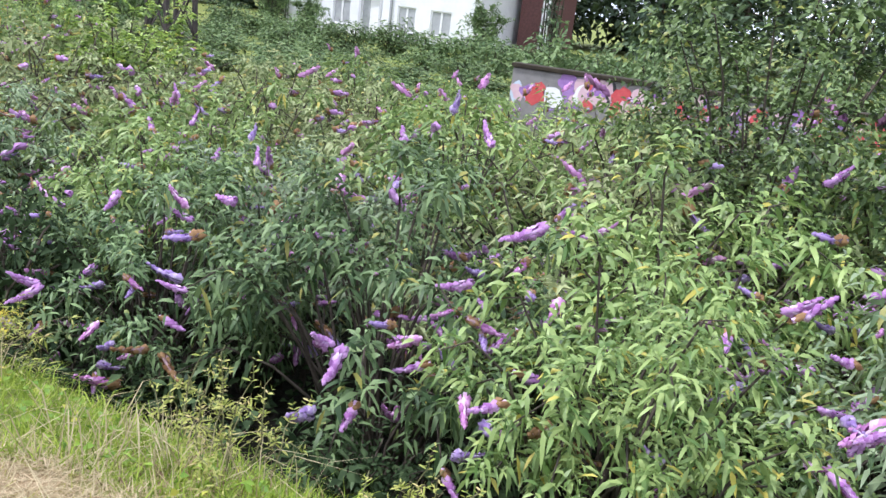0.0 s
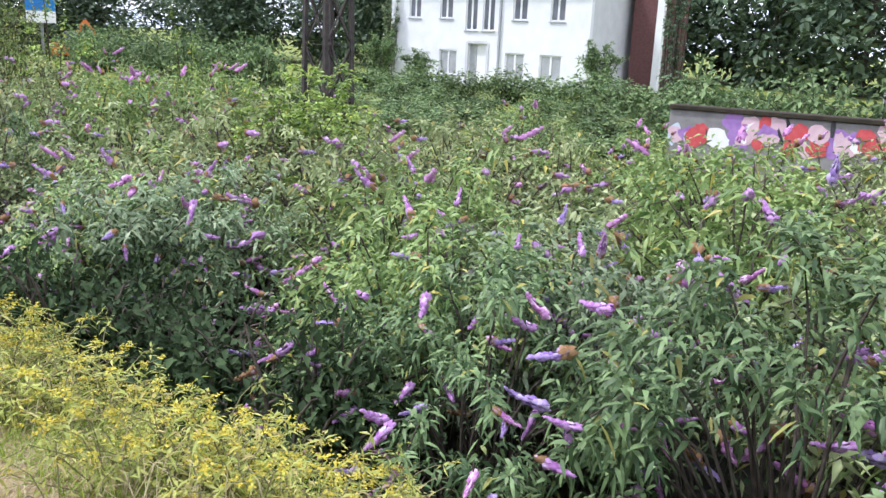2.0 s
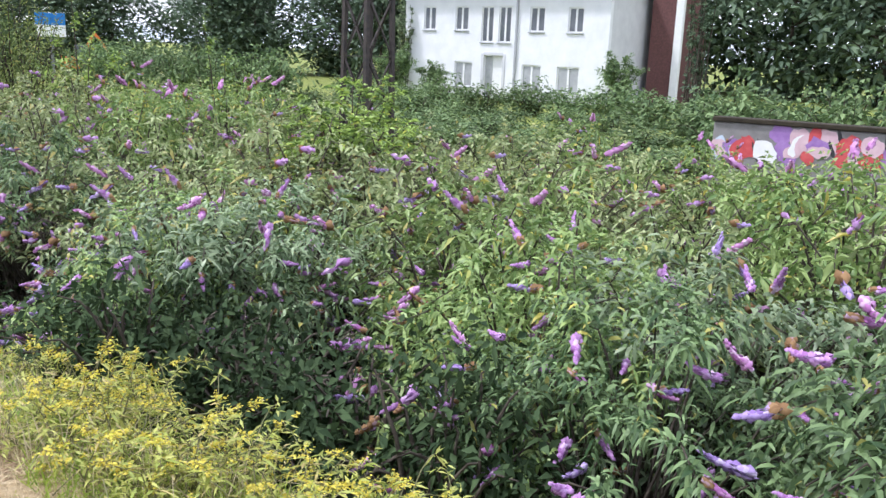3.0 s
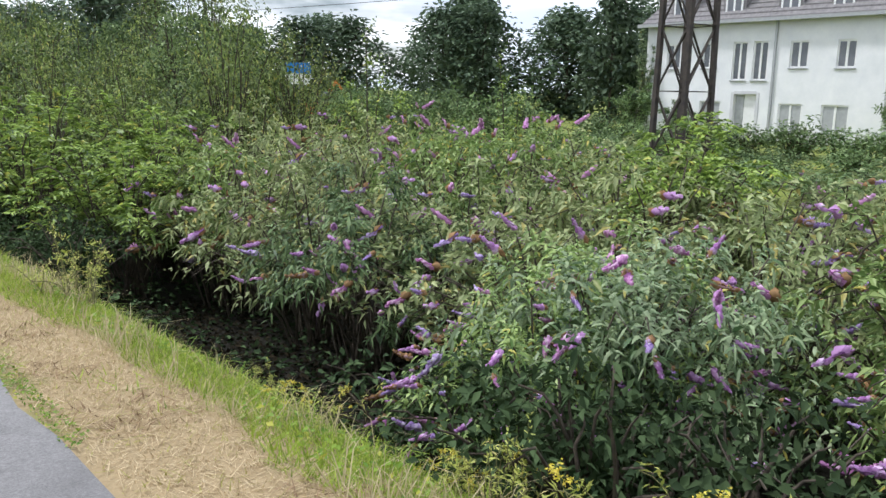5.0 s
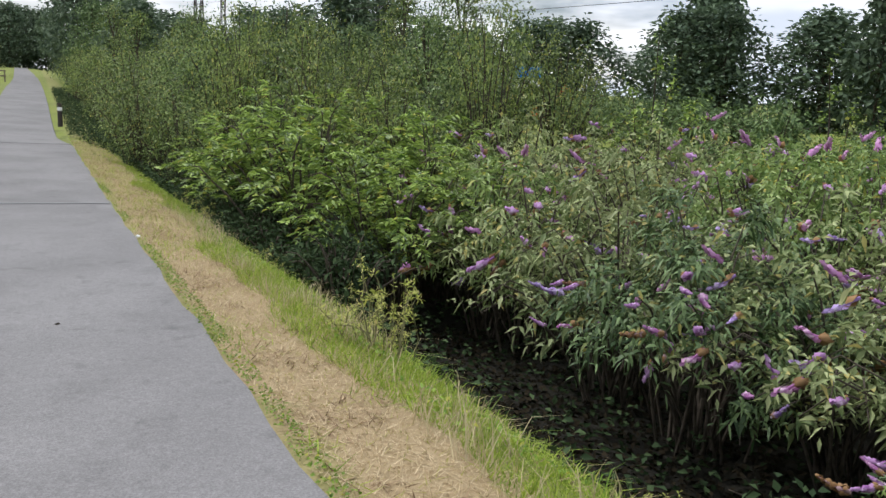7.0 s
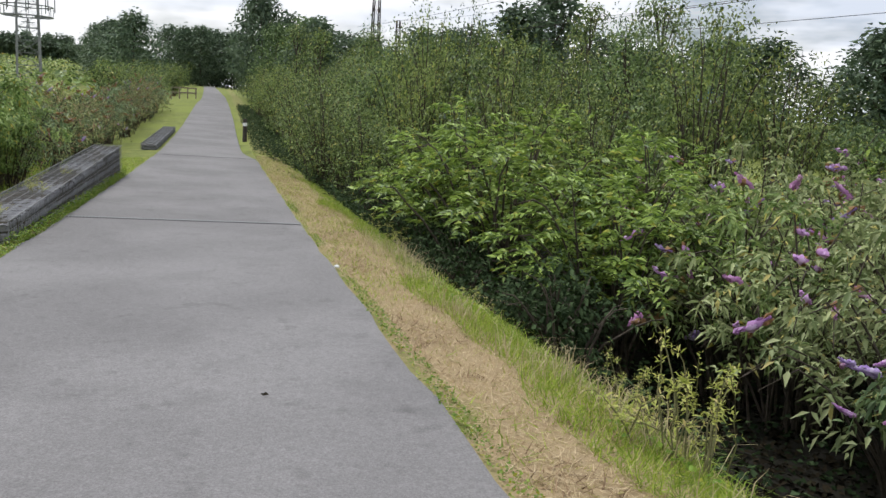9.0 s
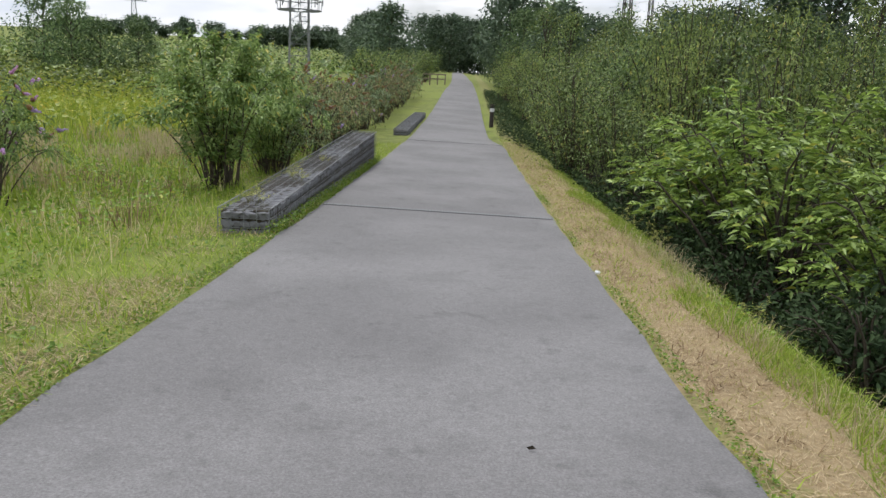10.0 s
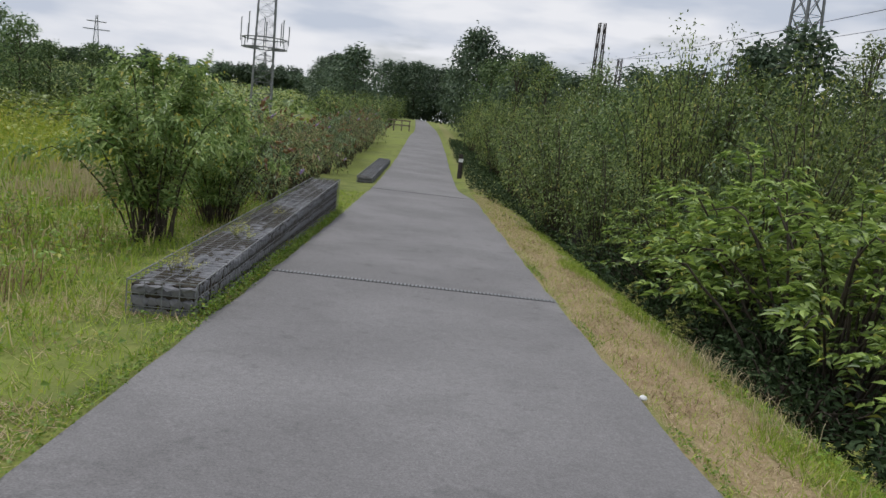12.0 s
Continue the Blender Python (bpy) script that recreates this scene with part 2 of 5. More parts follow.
# ---- mesh helpers ----
def mesh_object(name, verts, faces, mat, parent=None, label="", smooth=False):
    me = bpy.data.meshes.new(name)
    me.from_pydata([tuple(v) for v in verts], [], faces)
    me.materials.append(mat)
    if smooth:
        me.polygons.foreach_set("use_smooth", [True] * len(me.polygons))
    ob = new(name, me)
    if parent:
        ob.parent = parent
    return tagged(ob, label)


def fast_mesh(name, V, F, mat, parent=None, label=""):
    """A mesh from numpy arrays of places (n, 3) and triangles (m, 3)."""
    me = bpy.data.meshes.new(name)
    me.vertices.add(len(V))
    me.vertices.foreach_set("co", np.asarray(V, np.float32).ravel())
    me.loops.add(len(F) * 3)
    me.loops.foreach_set("vertex_index", np.asarray(F, np.int32).ravel())
    me.polygons.add(len(F))
    me.polygons.foreach_set("loop_start", np.arange(0, len(F) * 3, 3, dtype=np.int32))
    me.update(calc_edges=True)
    me.validate()
    me.materials.append(mat)
    ob = new(name, me)
    if parent:
        ob.parent = parent
    return tagged(ob, label)


def part(name, bm, mat, parent, label=""):
    me = bpy.data.meshes.new(name)
    bmesh.ops.recalc_face_normals(bm, faces=bm.faces)
    bm.to_mesh(me)
    bm.free()
    me.materials.append(mat)
    ob = new(name, me)
    ob.parent = parent
    return tagged(ob, label)


def box(bm, lo, hi, bevel=0.0):
    vs = [bm.verts.new((x, y, z)) for x in (lo[0], hi[0]) for y in (lo[1], hi[1]) for z in (lo[2], hi[2])]
    fs = [(0, 1, 3, 2), (4, 6, 7, 5), (0, 4, 5, 1), (2, 3, 7, 6), (0, 2, 6, 4), (1, 5, 7, 3)]
    faces = [bm.faces.new([vs[i] for i in f]) for f in fs]
    if bevel:
        bmesh.ops.bevel(bm, geom=list({e for f in faces for e in f.edges}), offset=bevel, segments=1, affect="EDGES")


def boxes(*dims, bevel=0.0):
    bm = bmesh.new()
    for lo, hi in dims:
        box(bm, lo, hi, bevel)
    return bm


def bar(bm, a, b, w, d=None):
    """A straight bar of square section from a to b."""
    a, b = Vector(a), Vector(b)
    ax = (b - a).normalized()
    s = ax.cross(Vector((0, 0, 1)) if abs(ax.z) < 0.95 else Vector((1, 0, 0))).normalized()
    n = s.cross(ax)
    d = d or w
    vs = [bm.verts.new(p + s * i * w / 2 + n * j * d / 2) for p in (a, b) for i, j in ((-1, -1), (1, -1), (1, 1), (-1, 1))]
    for f in ((0, 1, 2, 3), (7, 6, 5, 4), (0, 4, 5, 1), (1, 5, 6, 2), (2, 6, 7, 3), (3, 7, 4, 0)):
        bm.faces.new([vs[i] for i in f])


def unit(v):
    return v / np.maximum(np.linalg.norm(v, axis=-1, keepdims=True), 1e-9)


def leaf_arrays(P, D, L, W, droop, rng, fold=0.25, light=False):
    """Pointed leaves of four triangles that arch over, with the tip hanging."""
    n = len(P)
    up = unit(np.stack([rng.normal(0, 0.5, n), rng.normal(0, 0.5, n), np.ones(n)], 1))
    S = unit(np.cross(D, up))
    N = np.cross(S, D)
    L, W = L[:, None], W[:, None]
    sag = np.zeros((n, 3))
    sag[:, 2] = -droop * L[:, 0]
    c = P + D * L * 0.42 + sag * 0.22
    if light:
        V = np.stack([P, c - S * W / 2 + N * W * fold, P + D * L + sag, c + S * W / 2 + N * W * fold], 1).reshape(-1, 3)
        T = np.array([[0, 2, 1], [0, 3, 2]])
        return V, (np.arange(n)[:, None, None] * 4 + T[None]).reshape(-1, 3)
    rows = [P]
    for f, w in ((0.34, 0.5), (0.72, 0.36)):
        q = P + D * L * f + sag * f ** 2
        rows += [q - S * W * w + N * W * fold * 0.4, q + S * W * w + N * W * fold * 0.4]
    V = np.stack(rows + [P + D * L * 0.96 + sag], 1).reshape(-1, 3)
    T = np.array([[0, 2, 1], [1, 2, 4], [1, 4, 3], [3, 4, 5]])
    F = (np.arange(n)[:, None, None] * 6 + T[None]).reshape(-1, 3)
    return V, F


def tube_arrays(paths, r0, r1, sides=4):
    """Tapering tubes along polylines (k points each)."""
    Vs, Fs, off = [], [], 0
    ang = np.arange(sides) * 2 * math.pi / sides
    for i, p in enumerate(paths):
        p = np.asarray(p)
        k = len(p)
        a, b = (r0[i], r1[i]) if np.ndim(r0) else (r0, r1)
        t = unit(np.gradient(p, axis=0))
        s = unit(np.cross(t, np.array([0.31, 0.22, 0.93])))
        n = np.cross(s, t)
        r = np.linspace(a, b, k)[:, None, None]
        ring = p[:, None] + r * (np.cos(ang)[None, :, None] * s[:, None] + np.sin(ang)[None, :, None] * n[:, None])
        Vs.append(ring.reshape(-1, 3))
        q = np.arange(k - 1)[:, None] * sides
        j = np.arange(sides)[None]
        j2 = (j + 1) % sides
        A, B, C, D = q + j, q + j2, q + sides + j2, q + sides + j
        Fs.append(np.stack([np.stack([A, B, C], -1), np.stack([A, C, D], -1)], 2).reshape(-1, 3) + off)
        off += k * sides
    return np.concatenate(Vs), np.concatenate(Fs)


# ---- the ground's shape ----
PROFILE_Y = [-60, 12, 20, 28, 38, 50, 70, 100, 210, 900]
PROFILE_Z = [2.2, 0.0, -0.26, -0.42, -0.56, -0.42, 0.2, 1.0, 3.0, 9.0]


def path_x(y):
    """The path's middle: straight, then veering slightly to the west."""
    return -0.00013 * max(0.0, y - 55) ** 2 if y < 130 else -0.00013 * 75 ** 2 - 0.0195 * (y - 130)


def path_z(y):
    return float(np.interp(y, PROFILE_Y, PROFILE_Z))


def ground_z(x, y):
    b = path_z(y)
    u = x - path_x(y)
    cross = -0.0175 * max(-2.0, min(2.0, u))
    wob = 0.05 * noise.noise((x * 0.35, y * 0.35, 0.0)) * min(1.0, max(0.0, (abs(u) - 1.5) / 2))
    if u >= 0:
        k = float(np.interp(y, [-60, 26, 48, 80], [1, 1, 0.45, 0.25]))
        off = float(np.interp(u, [1.5, 2.2, 2.65, 2.95, 3.5, 4.4, 5.5, 9.0], [0, -0.05, -0.20, -0.42, -0.85, -1.25, -1.5, -1.55])) * k
        near = b + cross + off
        far = float(np.interp(x, [9, 14, 25, 37, 60, 200, 900], [-1.4, -1.1, -0.75, -0.2, 0.0, 2.0, 6.0]))
        if y > 60:
            far = max(far, b - 0.8)
        w = min(1.0, max(0.0, (u - 6.0) / 6.0))
        return near * (1 - w) + far * w + wob
    off = float(np.interp(-u, [1.5, 2.4, 4.0, 7.0, 14, 30, 80], [0, -0.04, -0.16, -0.30, -0.35, -0.1, 0.6]))
    d = math.hypot(x + 20, max(0.0, y - 40))
    hill = float(np.interp(d, [30, 120, 300, 600], [0, 0.9, 7.0, 16.0])) if x < -6 else 0.0
    hill *= min(1.0, max(0.0, (-x - 6) / 30))
    return b + cross + off + wob + hill


# ---- ground, path ----
def grid_mesh(name, xs, ys, zfun, mat):
    V = [(x, y, zfun(x, y)) for y in ys for x in xs]
    nx = len(xs)
    F = [(j * nx + i, j * nx + i + 1, (j + 1) * nx + i + 1, (j + 1) * nx + i) for j in range(len(ys) - 1) for i in range(nx - 1)]
    return mesh_object(name, V, F, mat, smooth=True)


def steps(*spans):
    out = []
    for a, b, s in spans:
        out += list(np.arange(a, b - 1e-6, s))
    return out + [spans[-1][1]]


XS = steps((-900, -100, 100), (-100, -20, 8), (-20, -4, 1.0), (-4, -1.6, 0.3), (-1.6, 1.6, 0.4), (1.6, 3.6, 0.1), (3.6, 6, 0.25), (6, 14, 0.8), (14, 60, 4), (60, 100, 10), (100, 900, 100))
YS = steps((-300, -20, 40), (-20, -4, 2), (-4, 30, 0.35), (30, 60, 1.5), (60, 140, 5), (140, 900, 60))
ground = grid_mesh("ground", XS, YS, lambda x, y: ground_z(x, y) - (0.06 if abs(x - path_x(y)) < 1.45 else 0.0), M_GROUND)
tagged(ground, "grassy meadow ground falling to a ditch with painted shade beside the path", "ground", kind="structure")


def build_path():
    ys = steps((-30, 30, 0.5), (30, 70, 1.0), (70, 130, 3), (130, 220, 10))
    rnd = random.Random(4)
    V, F = [], []
    for y in ys:
        c, z = path_x(y), path_z(y)
        west = float(np.interp(y, [80, 95], [-1.5, -1.25]))
        east = float(np.interp(y, [35.5, 39], [1.5, 1.12]))
        for u in (west, -0.75, 0, 0.75, east):
            e = rnd.uniform(-0.025, 0.02) if u in (west, east) else 0
            V.append((c + u + e, y, z - 0.0175 * u + 0.012))
        V.append((c + west - 0.03, y, z - 0.06))
        V.append((c + east + 0.03, y, z - 0.10))
    n = 7
    for j in range(len(ys) - 1):
        a, b = j * n, (j + 1) * n
        for i in range(4):
            F.append((a + i, a + i + 1, b + i + 1, b + i))
        F.append((a + 5, a, b, b + 5))
        F.append((a + 4, a + 6, b + 6, b + 4))
    ob = mesh_object("path", V, F, M_ASPHALT)
    return tagged(ob, "worn grey asphalt foot and cycle path with faint stains", "path", kind="structure")


path = build_path()


# ---- plants ----
def panicle_mesh(kind, seed, florets=50):
    """A tapering flower spike of small florets on a bent core; some have a withered brown base."""
    rng = np.random.default_rng(seed)
    n = florets
    s = np.sort(rng.uniform(0.03, 1, n))
    r = 0.021 * np.clip(1.15 - s, 0.12, 1) ** 0.7 * np.where(s < 0.1, 0.7, 1)
    a = rng.uniform(0, 2 * math.pi, n)
    out = unit(np.stack([np.cos(a), np.sin(a), rng.uniform(-0.2, 0.5, n)], 1))
    P = np.stack([r * np.cos(a) + 0.035 * s ** 2, r * np.sin(a), s * 0.2 - 0.016 * s ** 2], 1)
    q = (0.0148 * (50 / n) ** 0.5 * np.clip(1.2 - s * 0.6, 0.4, 1.2) * rng.uniform(0.8, 1.3, n))[:, None]
    S = unit(np.cross(out, np.array([0.0, 0.0, 1.0])))
    U = np.cross(S, out)
    V = np.stack([P + S * q, P + U * q * 1.3, P - S * q, P - U * q * 1.3, P + out * q * 1.1], 1).reshape(-1, 3)
    T = np.array([[0, 1, 4], [1, 2, 4], [2, 3, 4], [3, 0, 4]])
    F = (np.arange(n)[:, None, None] * 5 + T[None]).reshape(-1, 3)
    k = np.linspace(0, 1, 5)
    core, cf = tube_arrays([np.stack([0.035 * k ** 2, np.zeros(5), 0.2 * k - 0.016 * k ** 2], 1)], 0.014, 0.003, 4)
    ob = fast_mesh("flower_panicle", np.concatenate([V, core]), np.concatenate([F, cf + len(V)]), M_FLOWER[kind])
    me = ob.data
    if kind < 3 and seed % 2:
        me.materials.append(M_FLOWER[3])
        brown = np.zeros(len(me.polygons), np.int32)
        brown[:n * 4] = np.repeat(s < 0.26, 4)
        me.polygons.foreach_set("material_index", brown)
    bpy.data.objects.remove(ob)
    return me


PANICLES = [[panicle_mesh(k, 10 * k + i) for i in range(2)] for k in range(4)]
PANICLES_FAR = [[panicle_mesh(k, 10 * k + i, 16) for i in range(2)] for k in range(4)]


def flowers_on(bush, tips, dirs, rng, mix, far=False):
    for p, d in zip(tips, dirs):
        kind = int(rng.choice(4, p=mix))
        f = new("flower_panicle", (PANICLES_FAR if far else PANICLES)[kind][int(rng.integers(2))])
        f.parent = bush
        q = Vector(d).to_track_quat("Z", "X")
        s = rng.uniform(0.7, 1.25)
        f.matrix_local = Matrix.LocRotScale(Vector(p), q, Vector((s * 0.8, s * 0.8, s * rng.uniform(0.75, 1.15))))


def arching_stems(rng, R, H, n, k=9, sag=0.16):
    """Stems that leave the base steeply and arch outwards."""
    out = []
    for _ in range(n):
        az = rng.uniform(0, 2 * math.pi)
        u = math.sqrt(rng.uniform(0.02, 1))
        reach, h = R * u, H * (1 - 0.38 * u * u) * rng.uniform(0.72, 1.05)
        s = np.linspace(0, 1, k)
        rad = reach * (0.08 + 0.92 * s ** 1.25)
        z = h * (1 - (1 - s) ** 1.7) - sag * H * u * np.clip(s - 0.7, 0, 1) ** 1.5 * 4
        wob = np.cumsum(rng.normal(0, 0.018, (k, 3)), 0)
        b = rng.normal(0, 0.12, 2)
        out.append(np.stack([b[0] + rad * math.cos(az), b[1] + rad * math.sin(az), z], 1) + wob)
    return out


def twigs_from(rng, stems, per, lo, length, up=0.35):
    """Side shoots along the upper part of the stems: start, direction, length."""
    P, D, L = [], [], []
    for st in stems:
        k = len(st)
        for _ in range(per):
            s = rng.uniform(lo, 1.0) * (k - 1)
            i = min(int(s), k - 2)
            p = st[i] + (st[i + 1] - st[i]) * (s - i)
            t = unit(st[i + 1] - st[i])
            d = t * 0.7 + rng.normal(0, 0.55, 3) + np.array([0, 0, up])
            P.append(p), D.append(unit(d)), L.append(length * rng.uniform(0.5, 1.2))
    return np.array(P), np.array(D), np.array(L)


def leaves_on(rng, P, D, L, per, size, width, droop, spread=1.0, light=False):
    """Leaves in pairs along shoots that droop towards their ends."""
    n = len(P)
    s = np.tile((np.arange(per) // 2 + 0.6) / (per / 2), n) + rng.normal(0, 0.03, n * per)
    i = np.repeat(np.arange(n), per)
    Q = P[i] + D[i] * (L[i] * s)[:, None]
    Q[:, 2] -= 0.22 * L[i] * s ** 2
    A = unit(np.cross(D, np.array([0.17, 0.28, 0.95])))
    B = np.cross(D, A)
    j = np.tile(np.arange(per), n)
    turn = np.repeat(rng.uniform(0, 6.283, n), per) + (j // 2) * 1.571 + (j % 2) * 3.1416 + rng.normal(0, 0.3, n * per)
    side = A[i] * np.cos(turn)[:, None] + B[i] * np.sin(turn)[:, None]
    dirs = unit(D[i] * (0.35 + 0.5 * s ** 2)[:, None] + side * spread + np.array([0, 0, 0.12]))
    taper = np.clip(1.25 - 0.6 * s, 0.5, 1.1)
    return leaf_arrays(Q, dirs, size * taper * rng.uniform(0.7, 1.25, n * per), width * taper * rng.uniform(0.8, 1.2, n * per), droop, rng, light=light)


def butterfly_bush(seed, R=1.2, H=2.1, stems=46, twigs=11, per=10, mat=None, size=0.112, width=0.025, light=False, flowers=48, skirt=0.25, mix=(0.42, 0.28, 0.18, 0.12)):
    rng = np.random.default_rng(seed)
    bush = new("butterfly_bush")
    st = arching_stems(rng, R, H, stems, 6, 0.26)
    V, F = tube_arrays(st, 0.016, 0.004, 3)
    tagged(fast_mesh("branchwork", V, F, M_BARK, bush, "thin arching grey-brown stems"), kind="stuff")
    P, D, L = twigs_from(rng, st, twigs, skirt, 0.3)
    V, F = leaves_on(rng, P, D, L, per, size, width, 0.5, light=light)
    fast_mesh("foliage", V, F, mat or M_BUD, bush, "long pointed grey-green leaves")
    tips = np.concatenate([np.array([s[-1] for s in st]), P + D * L[:, None] * 0.95])
    radial = tips * np.array([1.0, 1.0, 0.0])
    order = np.argsort(-(np.hypot(tips[:, 0], tips[:, 1]) / R + 0.8 * tips[:, 2] / H))
    m = min(110, len(order))
    pick = order[:m][rng.permutation(m)[:flowers]]
    dirs = unit(unit(radial[pick]) + rng.normal(0, 0.45, (len(pick), 3)) + np.array([0, 0, -0.25]) + np.array([0, 0, 0.9]) * (tips[pick, 2:] > 0.86 * H))
    flowers_on(bush, tips[pick], dirs, rng, mix, light)
    return bush


def simple_bush(name, seed, R, H, stems, twigs, per, mat, size, width, droop, lo=0.3, tl=0.5, sag=0.1, label="", r0=0.02, light=True):
    rng = np.random.default_rng(seed)
    bush = new(name)
    st = arching_stems(rng, R, H, stems, 6, sag)
    V, F = tube_arrays(st, r0, 0.004, 3)
    tagged(fast_mesh("branchwork", V, F, M_BARK, bush), kind="stuff")
    P, D, L = twigs_from(rng, st, twigs, lo, tl)
    V, F = leaves_on(rng, P, D, L, per, size, width, droop, light=light)
    fast_mesh("foliage", V, F, mat, bush)
    return bush


def pinnate_shrub(seed, R=1.5, H=2.4):
    """A shrub whose leaves are long feathers of paired leaflets."""
    rng = np.random.default_rng(seed)
    bush = new("elder_shrub")
    st = arching_stems(rng, R, H, 40)
    V, F = tube_arrays(st, 0.02, 0.005, 4)
    tagged(fast_mesh("branchwork", V, F, M_BARK, bush), kind="stuff")
    P, D, L = twigs_from(rng, st, 11, 0.35, 0.36, 0.15)
    D[:, 2] = np.abs(D[:, 2]) * 0.5
    D = unit(D)
    n, per = len(P), 11
    j = np.arange(per)
    s = 0.25 + 0.75 * (j // 2) / (per // 2)
    sign = np.where(j % 2 == 0, 1.0, -1.0)
    i = np.repeat(np.arange(n), per)
    s, sign = np.tile(s, n), np.tile(sign, n)
    S = unit(np.cross(D, np.array([0, 0, 1.0])))
    Q = P[i] + D[i] * (L[i] * s)[:, None]
    Q[:, 2] -= 0.3 * L[i] * s ** 2
    dirs = unit(S[i] * sign[:, None] + D[i] * 0.7 + rng.normal(0, 0.15, (n * per, 3)))
    V, F = leaf_arrays(Q, dirs, 0.115 * rng.uniform(0.8, 1.2, n * per), 0.04 * np.ones(n * per), 0.3, rng, light=True)
    fast_mesh("foliage", V, F, M_PINNATE, bush, "bright green feathered leaves")
    return bush


def tree(name, seed, H, R, clumps, per, mat, leaf=0.35, trunk=0.16, low=0.06, conical=0.0):
    """A tapered trunk with limbs and a crown of leaf clumps with gaps."""
    rng = np.random.default_rng(seed)
    tr = new(name)
    lean = rng.normal(0, 0.02 * H, 2)
    z = np.linspace(0, 1, 8)
    stem = np.stack([lean[0] * z ** 2, lean[1] * z ** 2, z * H * 0.92], 1)
    paths, r0, r1, C = [stem], [trunk], [0.02], []
    for _ in range(clumps):
        h = rng.uniform(low, 0.97)
        prof = math.sin(math.pi * min(1, (h - low * 0.6) / (1.04 - low * 0.6)) ** (0.75 + conical)) if conical == 0 else (1.05 - h) ** 0.8 * 1.3
        az, u = rng.uniform(0, 2 * math.pi), math.sqrt(rng.uniform(0.05, 1))
        b = np.array([lean[0] * h ** 2, lean[1] * h ** 2, h * H * 0.85])
        c = np.array([b[0] + R * prof * u * math.cos(az), b[1] + R * prof * u * math.sin(az), h * H + rng.normal(0, 0.02 * H)])
        C.append(c)
        if len(paths) < 26:
            m = (b + c) / 2 + np.array([0, 0, -0.04 * H])
            paths.append(np.array([b * np.array([1, 1, 0.9]), m, c])), r0.append(trunk * 0.35), r1.append(0.015)
    V, F = tube_arrays(paths, r0, r1, 5)
    fast_mesh("trunk", V, F, M_BARK, tr)
    C = np.array(C)
    n = len(C) * per
    i = np.repeat(np.arange(len(C)), per)
    off = unit(rng.normal(0, 1, (n, 3))) * (rng.uniform(0, 1, n) ** 0.5)[:, None] * R * 0.26 * np.array([1, 1, 0.75])
    D = unit(off + rng.normal(0, 0.4, (n, 3)) * R * 0.2)
    V, F = leaf_arrays(C[i] + off, D, leaf * rng.uniform(0.6, 1.3, n), leaf * 0.62 * rng.uniform(0.7, 1.2, n), 0.25, rng, light=True)
    fast_mesh("crown", V, F, mat, tr)
    return tr


def clumpy_shrub(name, seed, H, R, mat, leaf, clumps=120, per=24, low=0.05):
    """A many-stemmed shrub whose leaves mass in rounded clumps."""
    rng = np.random.default_rng(seed)
    sh = new(name)
    st = arching_stems(rng, R * 0.85, H * 0.95, 26, 7, 0.06)
    V, F = tube_arrays(st, 0.022, 0.005, 3)
    tagged(fast_mesh("branchwork", V, F, M_BARK, sh), kind="stuff")
    pick = rng.integers(0, len(st), clumps)
    f = rng.uniform(low, 1, clumps) ** 0.8 * 5.999
    i = f.astype(int)
    C = np.array([st[a][b] + (st[a][b + 1] - st[a][b]) * (c - b) for a, b, c in zip(pick, i, f)]) + rng.normal(0, 0.1 * R, (clumps, 3))
    n = clumps * per
    j = np.repeat(np.arange(clumps), per)
    r = R * rng.uniform(0.12, 0.26, clumps)
    off = unit(rng.normal(0, 1, (n, 3))) * (rng.uniform(0.15, 1, n) ** 0.5 * r[j])[:, None]
    D = unit(off / r[j][:, None] + rng.normal(0, 0.45, (n, 3)))
    V, F = leaf_arrays(C[j] + off, D, leaf * rng.uniform(0.6, 1.3, n), leaf * 0.5 * rng.uniform(0.7, 1.2, n), 0.3, rng, light=True)
    fast_mesh("foliage", V, F, mat, sh)
    return sh


def put(ob, x, y, scale=1.0, turn=0.0, dz=-0.05, zs=None):
    return Matrix.LocRotScale(Vector((x, y, ground_z(x, y) + dz)), Euler((0, 0, turn)), Vector((scale, scale, zs or scale)))


def scatter(proto, spots, label, category, group, rnd, dz=-0.05):
    """The first spot takes the plant that was built, the others take copies. A spot: x, y, scale, height scale."""
    tagged(proto, label, category, group)
    for i, (x, y, s, zs) in enumerate(spots):
        m = put(proto, x, y, s, rnd.uniform(0, 6.283), dz, zs)
        if i == 0:
            first = m
        else:
            copy_thing(proto, m)
    proto.matrix_basis = first


# butterfly bushes, east of the path
rnd = random.Random(11)


def bush_top(x, y):
    """The height that the thicket reaches."""
    return float(np.interp(x, [3.4, 4.2, 5.2, 7, 12], [0.15, 0.60, 0.75, 0.85, 0.75])) + 0.24 * noise.noise((x * 0.55, y * 0.55, 3)) + float(np.interp(y, [-6, 2, 3.8, 5.2, 10, 16, 22], [0.4, 0.36, 0.32, 0.0, -0.05, 0.1, 0.5]))


